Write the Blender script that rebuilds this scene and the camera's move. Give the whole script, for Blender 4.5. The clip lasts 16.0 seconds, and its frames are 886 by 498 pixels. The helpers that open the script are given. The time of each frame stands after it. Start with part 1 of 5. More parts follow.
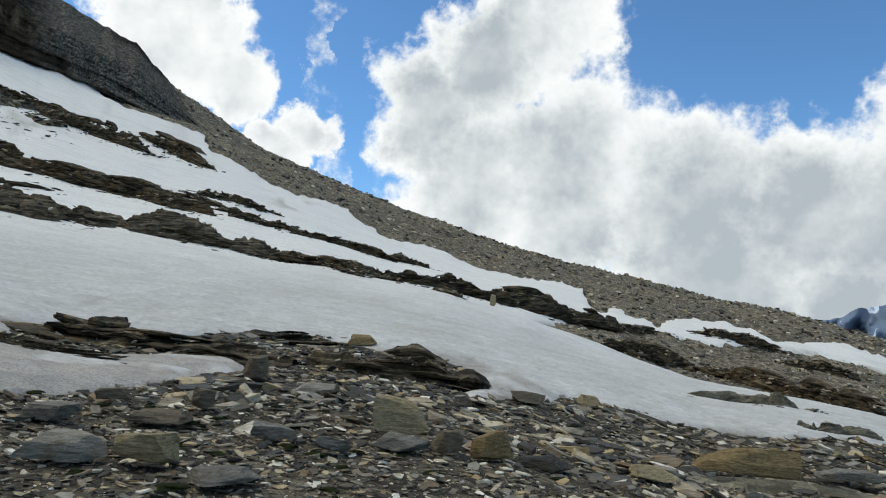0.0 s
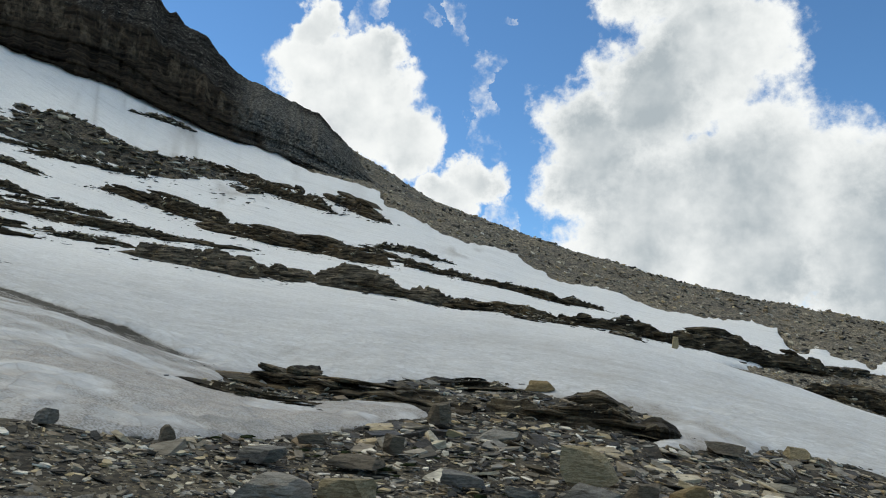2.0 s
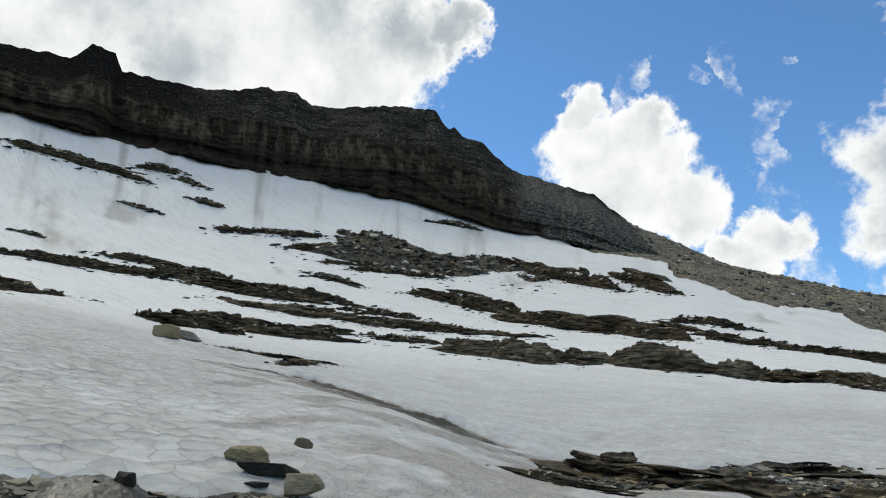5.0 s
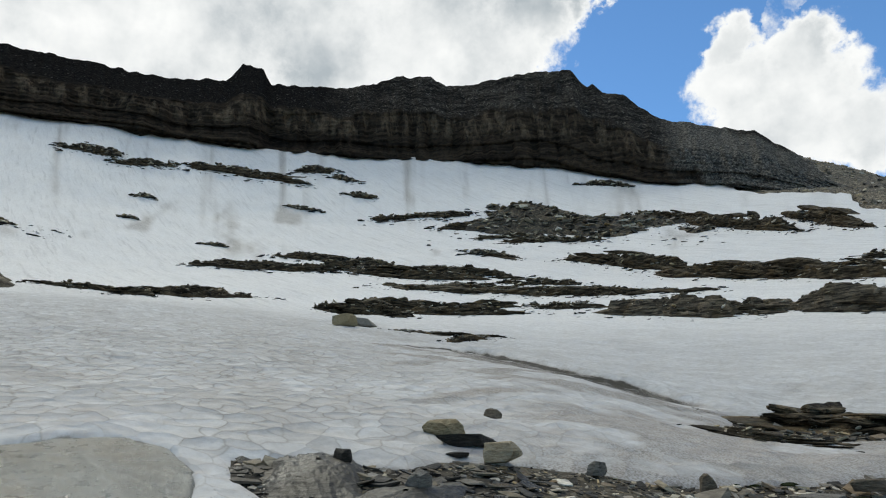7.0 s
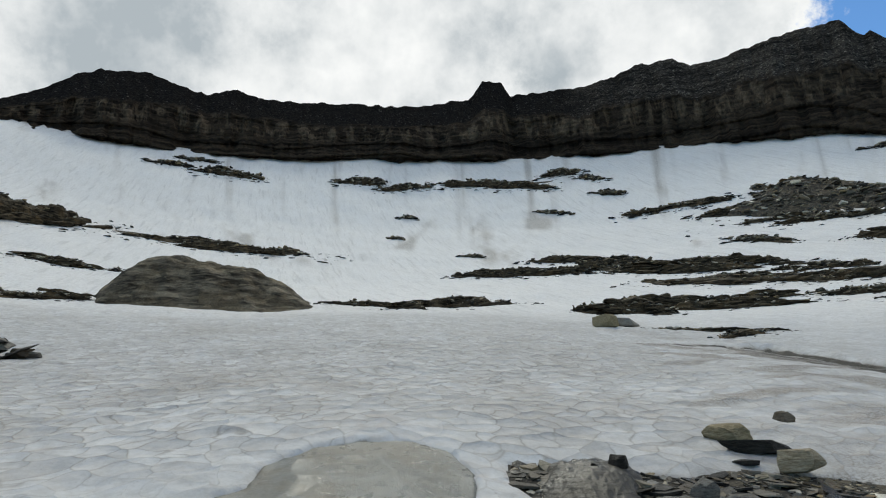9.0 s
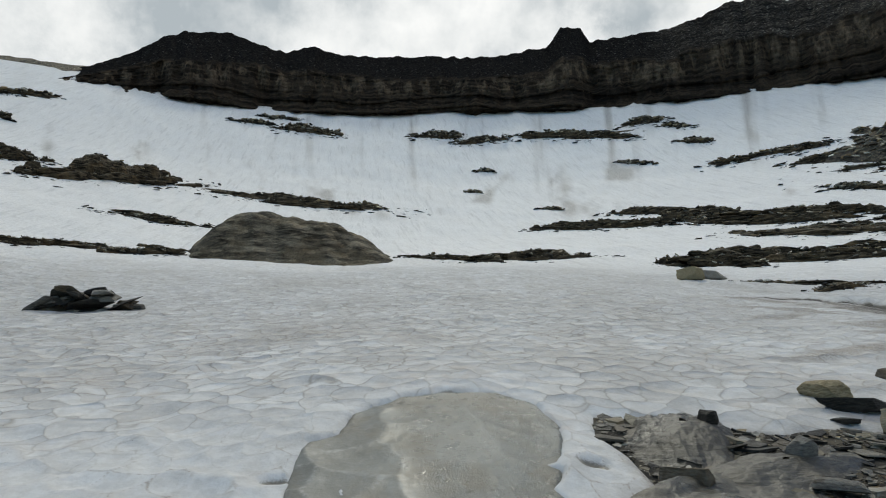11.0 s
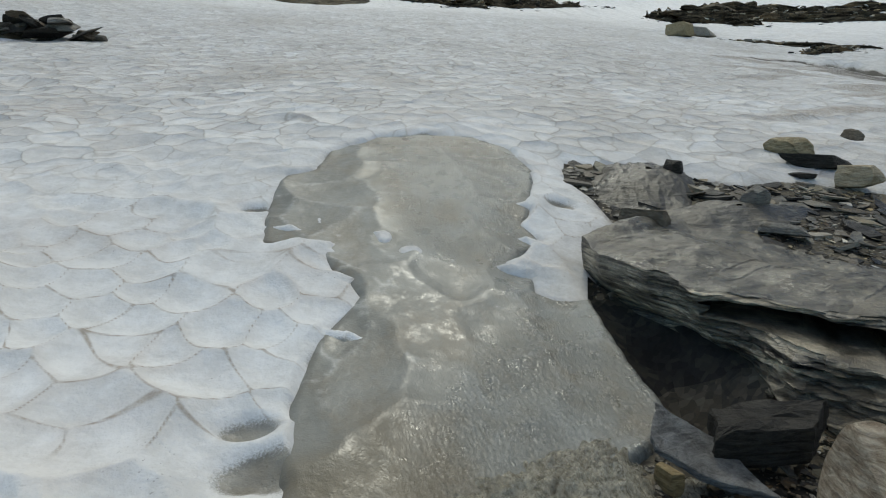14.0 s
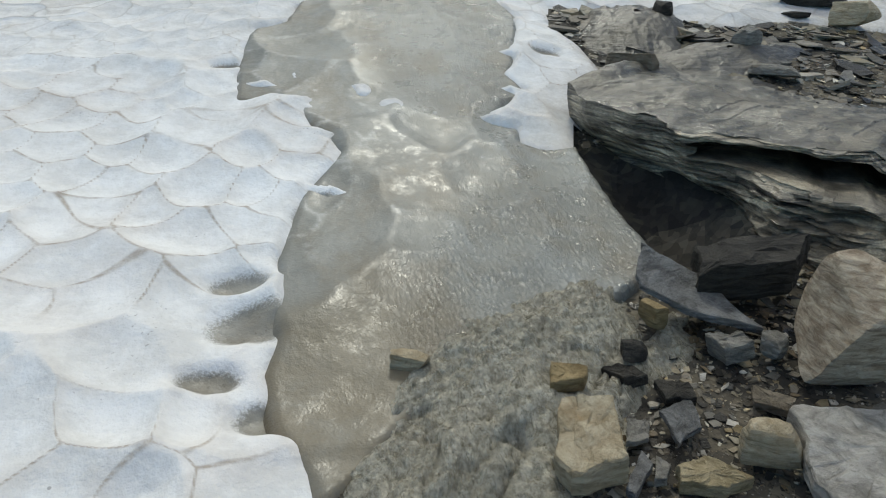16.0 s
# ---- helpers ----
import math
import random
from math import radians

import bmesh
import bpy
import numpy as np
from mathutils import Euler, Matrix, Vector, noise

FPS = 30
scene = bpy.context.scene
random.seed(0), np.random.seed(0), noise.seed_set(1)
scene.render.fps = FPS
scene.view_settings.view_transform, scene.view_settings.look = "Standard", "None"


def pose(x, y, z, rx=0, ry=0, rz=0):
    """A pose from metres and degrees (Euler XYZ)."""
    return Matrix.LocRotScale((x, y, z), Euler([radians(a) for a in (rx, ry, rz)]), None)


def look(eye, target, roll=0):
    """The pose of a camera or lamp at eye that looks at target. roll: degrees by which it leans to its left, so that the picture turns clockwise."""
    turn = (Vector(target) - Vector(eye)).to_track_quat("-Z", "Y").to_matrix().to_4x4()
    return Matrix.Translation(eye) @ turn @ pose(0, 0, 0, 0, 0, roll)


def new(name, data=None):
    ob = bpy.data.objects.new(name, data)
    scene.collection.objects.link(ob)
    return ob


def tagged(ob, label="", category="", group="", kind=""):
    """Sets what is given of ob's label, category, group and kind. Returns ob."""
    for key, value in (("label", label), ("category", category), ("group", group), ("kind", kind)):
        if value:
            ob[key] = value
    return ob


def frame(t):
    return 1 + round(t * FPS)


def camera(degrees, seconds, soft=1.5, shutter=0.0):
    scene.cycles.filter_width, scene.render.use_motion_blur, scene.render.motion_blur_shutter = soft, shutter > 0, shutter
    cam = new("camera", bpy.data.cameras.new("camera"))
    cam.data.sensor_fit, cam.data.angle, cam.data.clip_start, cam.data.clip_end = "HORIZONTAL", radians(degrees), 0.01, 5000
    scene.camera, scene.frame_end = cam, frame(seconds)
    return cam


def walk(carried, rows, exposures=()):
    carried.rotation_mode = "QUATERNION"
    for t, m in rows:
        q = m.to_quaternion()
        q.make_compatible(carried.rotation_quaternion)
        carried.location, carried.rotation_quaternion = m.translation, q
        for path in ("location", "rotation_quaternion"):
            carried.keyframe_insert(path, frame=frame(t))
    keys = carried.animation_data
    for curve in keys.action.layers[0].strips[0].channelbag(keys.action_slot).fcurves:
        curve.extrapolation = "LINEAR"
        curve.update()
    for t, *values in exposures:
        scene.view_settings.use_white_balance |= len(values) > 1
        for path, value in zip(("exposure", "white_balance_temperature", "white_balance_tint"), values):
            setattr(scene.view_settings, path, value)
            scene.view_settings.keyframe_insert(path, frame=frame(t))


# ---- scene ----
cam = camera(66.17, 16.0, soft=1.1)
# seconds, heading to the left, tilt up, lean to the right, and the place beside the viewer's standpoint
PATH = [
    (0.0, 0.00, 7.00, -1.50, -0.006, 0.455, 0.005),
    (0.5, 4.13, 7.97, -1.28, -0.025, 0.456, 0.016),
    (1.0, 8.32, 9.27, -1.39, -0.068, 0.449, 0.014),
    (1.5, 11.53, 10.35, -1.09, -0.085, 0.462, 0.020),
    (2.0, 14.45, 10.42, -1.07, -0.109, 0.456, 0.024),
    (2.5, 19.01, 10.92, -1.37, -0.117, 0.458, 0.024),
    (3.0, 25.90, 12.00, -0.54, -0.140, 0.443, 0.015),
    (3.5, 30.19, 13.74, 0.74, -0.175, 0.444, 0.041),
    (4.0, 32.96, 15.52, 1.36, -0.200, 0.410, 0.050),
    (6.5, 48.41, 16.21, 0.87, -0.359, 0.190, 0.046),
    (7.0, 52.18, 15.05, 3.40, -0.389, 0.146, 0.026),
    (7.5, 59.13, 13.86, 2.41, -0.413, 0.146, 0.025),
    (8.0, 66.48, 14.01, 2.09, -0.428, 0.154, 0.048),
    (8.5, 71.25, 15.77, 2.31, -0.436, 0.164, 0.055),
    (9.0, 73.99, 16.42, 2.98, -0.437, 0.155, 0.060),
    (11.5, 82.57, 11.24, 1.15, -0.465, 0.086, 0.074),
    (12.0, 81.90, 7.56, 0.60, -0.464, 0.091, 0.059),
    (12.5, 80.53, 4.16, 0.29, -0.445, 0.095, 0.037),
    (13.0, 80.28, 0.35, 0.00, -0.439, 0.091, 0.023),
    (13.5, 79.64, -3.72, 0.16, -0.436, 0.093, -0.001),
    (14.0, 79.18, -7.93, -0.37, -0.444, 0.085, -0.043),
    (14.5, 78.29, -11.86, -0.47, -0.450, 0.092, -0.074),
    (15.0, 77.41, -14.90, -0.06, -0.466, 0.100, -0.095),
    (15.5, 77.18, -17.02, 0.66, -0.477, 0.100, -0.110),
    (16.0, 77.83, -19.38, 1.21, -0.490, 0.085, -0.133),
]


def aim(yaw, pitch, roll, x, y, z):
    return pose(x, y, 1.65 + z, 90 + pitch, 0, yaw) @ pose(0, 0, 0, 0, 0, -roll)


walk(cam, [(t, aim(*row)) for t, *row in PATH],
     exposures=[(0.0, 0.02, 6850, 1), (1.2, 0.03, 6850, 1), (2.3, -0.08, 6900, 1), (4.0, 0.03, 6950, 2), (9.0, -0.06, 6900, 2), (11.5, -0.05, 6950, 2), (12.5, -0.05, 6950, 2), (14.5, 0.2, 6900, 1), (16.0, 0.48, 6900, 2)])


# ---- sky, clouds and sun ----
def heading(az, el):
    a, e = radians(az), radians(el)
    return Vector((-math.sin(a) * math.cos(e), math.cos(a) * math.cos(e), math.sin(e)))


SUN_AZ, SUN_EL = 74.0, 52.0
# puffs of cumulus: compass angle, height, half-width, all in degrees
CLOUDS = [
    (-3.3, 22.0, 6.2), (-8.2, 25.5, 6.9), (1.5, 18.2, 6.0), (-3.0, 12.5, 8.2), (-10.2, 13.7, 9.0),
    (-19.3, 9.5, 9.5), (-28, 9.5, 8.0), (-34, 8.5, 8.5), (-21.3, 4.3, 9.5), (-38, 14, 7), (-3, 8, 7), (-45, 12, 12),
    (22.2, 21.7, 5.4), (18.2, 19.0, 3.6), (25.6, 23.5, 4.8), (20.6, 25.4, 3.0), (12.3, 16.2, 3.0),
    (14.9, 14.0, 3.0), (13.7, 29.2, 1.1), (13.1, 27.7, 0.9), (10.7, 26.2, 0.9), (10.3, 24.7, 1.3), (10.9, 23.1, 1.0), (11.3, 21.0, 1.4), (11.0, 19.6, 1.2),
    (20.3, 29.6, 1.1), (21.6, 28.4, 1.3), (16.2, 28.3, 0.8), (8.8, 29.2, 0.7), (18.0, 26.3, 0.9), (26, 28, 2.6),
    (9.0, 12.2, 2.4), (-6, 32, 6), (-10.5, 8.5, 6),
    (62, 32, 9), (51, 35, 7.5), (42.5, 34.0, 4.6), (37.8, 34.2, 2.6), (47, 31, 5), (57, 28, 9),
    (80, 33, 16), (102, 33, 17), (125, 30, 18), (70, 40, 14), (95, 48, 18), (75, 55, 12),
    # mostly out of view: added overhead and behind to temper the blue sky light
    (10, 75, 22), (-90, 72, 24), (-150, 40, 13), (170, 62, 13), (110, 72, 22), (-30, 56, 12), (45, 58, 13), (135, 55, 20),
    (150, 30, 20), (-75, 25, 16), (-31, 1.5, 7), (-40, 2, 7), (-24, 0.5, 6), (-52, 4, 9), (20, 60, 14), (-60, 50, 14),
]
world = bpy.data.worlds.new("sky")
scene.world = world
world.use_nodes = True
wt = world.node_tree
wt.nodes.clear()


def wnode(kind, **values):
    n = wt.nodes.new(kind)
    for k, v in values.items():
        setattr(n, k, v)
    return n


def wmath(op, a, b=None, c=None, clamp=False):
    n = wnode("ShaderNodeMath", operation=op, use_clamp=clamp)
    for i, v in enumerate((a, b, c)):
        if v is None:
            continue
        if isinstance(v, (int, float)):
            n.inputs[i].default_value = v
        else:
            wt.links.new(v, n.inputs[i])
    return n.outputs[0]


def wnoise(vec, scale, detail, rough=0.55):
    n = wnode("ShaderNodeTexNoise")
    wt.links.new(vec, n.inputs["Vector"])
    n.inputs["Scale"].default_value, n.inputs["Detail"].default_value = scale, detail
    n.inputs["Roughness"].default_value = rough
    return n


sky = wnode("ShaderNodeTexSky", sky_type="NISHITA", sun_disc=False)
sky.sun_elevation, sky.sun_rotation = radians(SUN_EL), radians(-SUN_AZ)
sky.altitude, sky.air_density, sky.dust_density, sky.ozone_density = 2500, 1.0, 0.2, 1.5
coord = wnode("ShaderNodeTexCoord").outputs["Generated"]
warp = wnoise(coord, 9.0, 9.0, 0.62)
off = wnode("ShaderNodeVectorMath", operation="SUBTRACT")
wt.links.new(warp.outputs["Color"], off.inputs[0])
off.inputs[1].default_value = (0.5, 0.5, 0.5)
offs = wnode("ShaderNodeVectorMath", operation="SCALE")
wt.links.new(off.outputs[0], offs.inputs[0])
offs.inputs["Scale"].default_value = 0.16
warped = wnode("ShaderNodeVectorMath", operation="ADD")
wt.links.new(coord, warped.inputs[0])
wt.links.new(offs.outputs[0], warped.inputs[1])
unit = wnode("ShaderNodeVectorMath", operation="NORMALIZE")
wt.links.new(warped.outputs[0], unit.inputs[0])
cover = None
for az, el, half in CLOUDS:
    dot = wnode("ShaderNodeVectorMath", operation="DOT_PRODUCT")
    wt.links.new(unit.outputs[0], dot.inputs[0])
    dot.inputs[1].default_value = heading(az, el)
    c1 = math.cos(radians(half))
    puff = wmath("MULTIPLY", wmath("SUBTRACT", dot.outputs["Value"], c1), 1 / (1 - c1))
    if half < 2.5:
        puff = wmath("MINIMUM", puff, 0.05 * half - 0.03)
    cover = puff if cover is None else wmath("SMOOTH_MAX", cover, puff, 0.15)
edge = wnoise(coord, 24.0, 9.0, 0.6)
shred = wnoise(coord, 85.0, 6.0, 0.65)
cover = wmath("ADD", cover, wmath("MULTIPLY", wmath("SUBTRACT", shred.outputs[0], 0.5), 0.35))
cover2 = wmath("ADD", cover, wmath("MULTIPLY", wmath("SUBTRACT", edge.outputs[0], 0.47), 1.3))
ramp = wnode("ShaderNodeMapRange", interpolation_type="SMOOTHSTEP")
wt.links.new(cover2, ramp.inputs["Value"])
ramp.inputs["From Min"].default_value, ramp.inputs["From Max"].default_value = 0.0, 0.5
# thick cloud is grey inside, bright at the rims
thick = wnode("ShaderNodeMapRange", interpolation_type="SMOOTHSTEP")
wt.links.new(cover, thick.inputs["Value"])
thick.inputs["From Min"].default_value, thick.inputs["From Max"].default_value = 0.25, 1.0
lump = wnoise(coord, 3.6, 7.0, 0.55)
lumps = wnode("ShaderNodeMapRange", interpolation_type="SMOOTHSTEP")
wt.links.new(lump.outputs[0], lumps.inputs["Value"])
lumps.inputs["From Min"].default_value, lumps.inputs["From Max"].default_value = 0.38, 0.62
# billows: lit above, shaded below
above = wnode("ShaderNodeVectorMath", operation="ADD")
wt.links.new(coord, above.inputs[0])
above.inputs[1].default_value = (-0.012, 0.0, 0.03)
bill0, bill1 = wnoise(coord, 8.0, 5.0, 0.55), wnoise(above.outputs[0], 8.0, 5.0, 0.55)
under = wmath("ADD", wmath("MULTIPLY", wmath("SUBTRACT", bill1.outputs[0], bill0.outputs[0]), 2.2), 0.3, clamp=True)
grey = wmath("MULTIPLY", thick.outputs[0], wmath("ADD", wmath("MULTIPLY", lumps.outputs[0], 0.8), wmath("MULTIPLY", under, 0.7)), clamp=True)
tone = wnode("ShaderNodeMix", data_type="RGBA")
wt.links.new(grey, tone.inputs["Factor"])
tone.inputs["A"].default_value, tone.inputs["B"].default_value = (1.03, 1.03, 1.12, 1), (0.47, 0.52, 0.61, 1)
bg_sky, bg_cloud = wnode("ShaderNodeBackground"), wnode("ShaderNodeBackground")
deep = wnode("ShaderNodeMix", data_type="RGBA", blend_type="MULTIPLY")
deep.inputs["Factor"].default_value = 1.0
wt.links.new(sky.outputs[0], deep.inputs["A"])
deep.inputs["B"].default_value = (0.68, 0.96, 1.2, 1)
wt.links.new(deep.outputs["Result"], bg_sky.inputs["Color"])
bg_sky.inputs["Strength"].default_value = 0.15
wt.links.new(tone.outputs["Result"], bg_cloud.inputs["Color"])
bg_cloud.inputs["Strength"].default_value = 0.97
blend = wnode("ShaderNodeMixShader")
wt.links.new(ramp.outputs[0], blend.inputs[0])
wt.links.new(bg_sky.outputs[0], blend.inputs[1])
wt.links.new(bg_cloud.outputs[0], blend.inputs[2])
wt.links.new(blend.outputs[0], wnode("ShaderNodeOutputWorld").inputs["Surface"])

sun = new("sun", bpy.data.lights.new("sun", "SUN"))
sun.data.energy, sun.data.angle, sun.data.color = 1.3, radians(9), (1.0, 0.97, 0.92)
sun.matrix_world = look(heading(SUN_AZ, SUN_EL) * 100, (0, 0, 0))


# ---- materials ----
class Mat:
    """A small builder for node materials; positions in metres."""

    def __init__(self, name, rough=0.8):
        self.m = bpy.data.materials.new(name)
        self.m.use_nodes = True
        self.t = self.m.node_tree
        self.b = self.t.nodes["Principled BSDF"]
        self.b.inputs["Roughness"].default_value = rough
        self.pos = self.t.nodes.new("ShaderNodeNewGeometry").outputs["Position"]

    def put(self, value, socket):
        if isinstance(value, (int, float, tuple)):
            socket.default_value = value
        else:
            self.t.links.new(value, socket)

    def stretch(self, scale, turn=(0, 0, 0), source=None):
        n = self.t.nodes.new("ShaderNodeMapping")
        self.put(source or self.pos, n.inputs["Vector"])
        n.inputs["Scale"].default_value = scale
        n.inputs["Rotation"].default_value = [radians(a) for a in turn]
        return n.outputs[0]

    def noise(self, scale, detail=4.0, rough=0.55, vec=None, distort=0.0):
        n = self.t.nodes.new("ShaderNodeTexNoise")
        self.put(vec or self.pos, n.inputs["Vector"])
        for k, v in (("Scale", scale), ("Detail", detail), ("Roughness", rough), ("Distortion", distort)):
            n.inputs[k].default_value = v
        return n.outputs[0]

    def cells(self, scale, feature="F1", vec=None, out="Distance"):
        n = self.t.nodes.new("ShaderNodeTexVoronoi")
        n.feature = feature
        self.put(vec or self.pos, n.inputs["Vector"])
        n.inputs["Scale"].default_value = scale
        return n.outputs[out]

    def ramp(self, x, lo, hi, to=(0.0, 1.0)):
        n = self.t.nodes.new("ShaderNodeMapRange")
        n.interpolation_type = "SMOOTHSTEP"
        self.put(x, n.inputs["Value"])
        for k, v in (("From Min", lo), ("From Max", hi), ("To Min", to[0]), ("To Max", to[1])):
            n.inputs[k].default_value = v
        return n.outputs[0]

    def math(self, op, a, b=0.0, clamp=False):
        n = self.t.nodes.new("ShaderNodeMath")
        n.operation, n.use_clamp = op, clamp
        self.put(a, n.inputs[0])
        self.put(b, n.inputs[1])
        return n.outputs[0]

    def mix(self, f, a, b, how="MIX"):
        n = self.t.nodes.new("ShaderNodeMix")
        n.data_type, n.blend_type = "RGBA", how
        self.put(f, n.inputs["Factor"])
        for v, k in ((a, "A"), (b, "B")):
            if isinstance(v, tuple):
                v = (*v, 1.0)[:4]
            self.put(v, [s for s in n.inputs if s.name == k and s.type == "RGBA"][0])
        return [s for s in n.outputs if s.type == "RGBA"][0]

    def random(self):
        return self.t.nodes.new("ShaderNodeObjectInfo").outputs["Random"]

    def island(self):
        return self.t.nodes.new("ShaderNodeNewGeometry").outputs["Random Per Island"]

    def attr(self, name):
        n = self.t.nodes.new("ShaderNodeAttribute")
        n.attribute_name = name
        return n.outputs["Fac"]

    def up(self):
        n = self.t.nodes.new("ShaderNodeSeparateXYZ")
        self.put(self.t.nodes.new("ShaderNodeNewGeometry").outputs["Normal"], n.inputs[0])
        return n.outputs["Z"]

    def palette(self, x, stops):
        n = self.t.nodes.new("ShaderNodeValToRGB")
        self.put(x, n.inputs["Fac"])
        n.color_ramp.interpolation = "LINEAR"
        while len(n.color_ramp.elements) < len(stops):
            n.color_ramp.elements.new(0.5)
        for e, (p, c) in zip(n.color_ramp.elements, stops):
            e.position, e.color = p, (*c, 1)
        return n.outputs[0]

    def bump(self, height, distance, strength=1.0, under=None):
        n = self.t.nodes.new("ShaderNodeBump")
        n.inputs["Strength"].default_value, n.inputs["Distance"].default_value = strength, distance
        self.put(height, n.inputs["Height"])
        if under:
            self.t.links.new(under, n.inputs["Normal"])
        return n.outputs[0]

    def done(self, color, rough=None, normal=None, spec=None):
        self.put((*color, 1.0) if isinstance(color, tuple) else color, self.b.inputs["Base Color"])
        if rough is not None:
            self.put(rough, self.b.inputs["Roughness"])
        if normal is not None:
            self.put(normal, self.b.inputs["Normal"])
        if spec is not None:
            self.put(spec, self.b.inputs["Specular IOR Level"])
        return self.m


def snow_material():
    """Old summer snow: shallow scalloped cups with dirty rims, tinted cell by cell, streaked with dust."""
    k = Mat("old_snow")
    w = k.t.nodes.new("ShaderNodeTexNoise")
    k.put(k.pos, w.inputs["Vector"])
    w.inputs["Scale"].default_value, w.inputs["Detail"].default_value = 1.7, 1
    s = k.t.nodes.new("ShaderNodeVectorMath")
    s.operation = "SCALE"
    k.put(w.outputs["Color"], s.inputs[0])
    s.inputs["Scale"].default_value = 0.38
    v = k.t.nodes.new("ShaderNodeVectorMath")
    v.operation = "ADD"
    k.put(k.stretch((1.0, 1.0, 0.5), (0, 0, 20)), v.inputs[0])
    k.put(s.outputs[0], v.inputs[1])
    cup = k.math("DIVIDE", k.cells(2.3, "DISTANCE_TO_EDGE", v.outputs[0]), k.math("ADD", 1.0, k.math("MULTIPLY", k.attr("mid"), 1.3)))
    bowl = k.cells(2.3, "F1", v.outputs[0])
    tint = k.t.nodes.new("ShaderNodeSeparateColor")
    k.put(k.cells(2.3, "F1", v.outputs[0], "Color"), tint.inputs[0])
    cups = k.attr("cups")
    patch = k.noise(0.35, 4)
    fine = k.noise(28, 3, 0.6)
    rim = k.math("MULTIPLY", k.ramp(cup, 0.0, 0.045, (1.0, 0.0)), k.ramp(k.noise(1.1, 4), 0.36, 0.54))
    soft = k.math("MULTIPLY", k.ramp(cup, 0.0, 0.16, (1.0, 0.0)), k.ramp(k.noise(0.7, 3), 0.45, 0.7))
    dirt = k.ramp(k.noise(0.16, 6, 0.62), 0.48, 0.75)
    dirt = k.math("MULTIPLY", dirt, k.ramp(fine, 0.25, 0.7, (0.3, 1.0)))
    blot = k.ramp(k.noise(1.9, 5, 0.65), 0.55, 0.78)
    base = k.mix(k.ramp(patch, 0.3, 0.7), (0.65, 0.652, 0.642), (0.575, 0.573, 0.56))
    base = k.mix(k.math("MULTIPLY", k.math("MULTIPLY", tint.outputs[0], cups), 0.9), base, (0.45, 0.44, 0.425))
    base = k.mix(k.math("MULTIPLY", k.math("ADD", dirt, k.math("MULTIPLY", blot, 0.5)), 0.75), base, (0.38, 0.355, 0.32))
    base = k.mix(k.math("MULTIPLY", k.math("MULTIPLY", soft, cups), k.math("ADD", k.math("MULTIPLY", k.attr("mid"), 0.3), 0.15)), base, (0.37, 0.35, 0.32))
    base = k.mix(k.math("MULTIPLY", k.math("MULTIPLY", rim, cups), 0.62), base, (0.30, 0.275, 0.24))
    # far slopes painted paler, as snow in full sun beyond the cloud's shadow
    base = k.mix(k.math("MULTIPLY", k.attr("sunlit"), 0.74), base, (0.84, 0.825, 0.79))
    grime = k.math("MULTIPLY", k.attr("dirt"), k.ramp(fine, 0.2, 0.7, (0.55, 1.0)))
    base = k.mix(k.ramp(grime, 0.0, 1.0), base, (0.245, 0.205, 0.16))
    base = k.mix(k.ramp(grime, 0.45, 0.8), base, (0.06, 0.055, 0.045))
    base = k.mix(k.math("MULTIPLY", k.attr("shade"), 0.28), base, (0.44, 0.385, 0.34))
    base = k.mix(k.math("MULTIPLY", k.math("MULTIPLY", k.attr("rims"), k.ramp(k.attr("rim_width"), 0.1, 1.0, (1.0, 0.0))), k.ramp(k.noise(14, 4, 0.7), 0.3, 0.6, (0.35, 0.8))), base, (0.27, 0.225, 0.175))
    runnel = k.ramp(k.noise(1.0, 5, 0.6, k.stretch((0.10, 0.9, 0.2), (0, 0, 8))), 0.45, 0.75)
    base = k.mix(k.math("MULTIPLY", k.math("MULTIPLY", runnel, k.attr("mid")), 0.18), base, (0.40, 0.385, 0.36))
    speck = k.ramp(k.cells(7.0), 0.03, 0.06, (1.0, 0.0))
    speck = k.math("MULTIPLY", speck, k.ramp(k.noise(0.8, 2), 0.56, 0.66))
    base = k.mix(speck, base, (0.08, 0.07, 0.06))
    hollow = k.math("MULTIPLY", k.math("ADD", k.math("POWER", bowl, 2.0), k.math("MULTIPLY", tint.outputs[1], 0.25)), cups)
    n1 = k.bump(hollow, 0.13, 0.9)
    n2 = k.bump(k.noise(5.0, 5, 0.62), 0.035, 0.8, n1)
    ripple = k.noise(1.0, 7, 0.72, k.stretch((0.9, 4.0, 1.2), (0, 0, -12)), 0.5)
    calm = k.math("MULTIPLY", k.attr("mid"), k.math("SUBTRACT", 1.0, k.math("MULTIPLY", k.attr("sunlit"), 0.6)))
    n2 = k.bump(k.math("MULTIPLY", ripple, calm), 0.1, 0.7, n2)
    base = k.mix(k.math("MULTIPLY", k.math("MULTIPLY", k.ramp(ripple, 0.5, 0.6), calm), 0.3), base, (0.46, 0.445, 0.42))
    base = k.mix(0.35, base, k.mix(k.ramp(k.noise(3.4, 6, 0.75), 0.36, 0.62), (0.62, 0.60, 0.57), (1.06, 1.06, 1.06)), "MULTIPLY")
    lines = k.ramp(k.noise(1.0, 5, 0.65, k.stretch((0.09, 1.5, 0.2), (0, 0, 6)), 0.6), 0.54, 0.66)
    base = k.mix(k.math("MULTIPLY", k.math("MULTIPLY", lines, k.attr("sunlit")), 0.4), base, (0.46, 0.445, 0.42))
    n3 = k.bump(k.noise(70, 2, 0.6), 0.003, 0.4, n2)
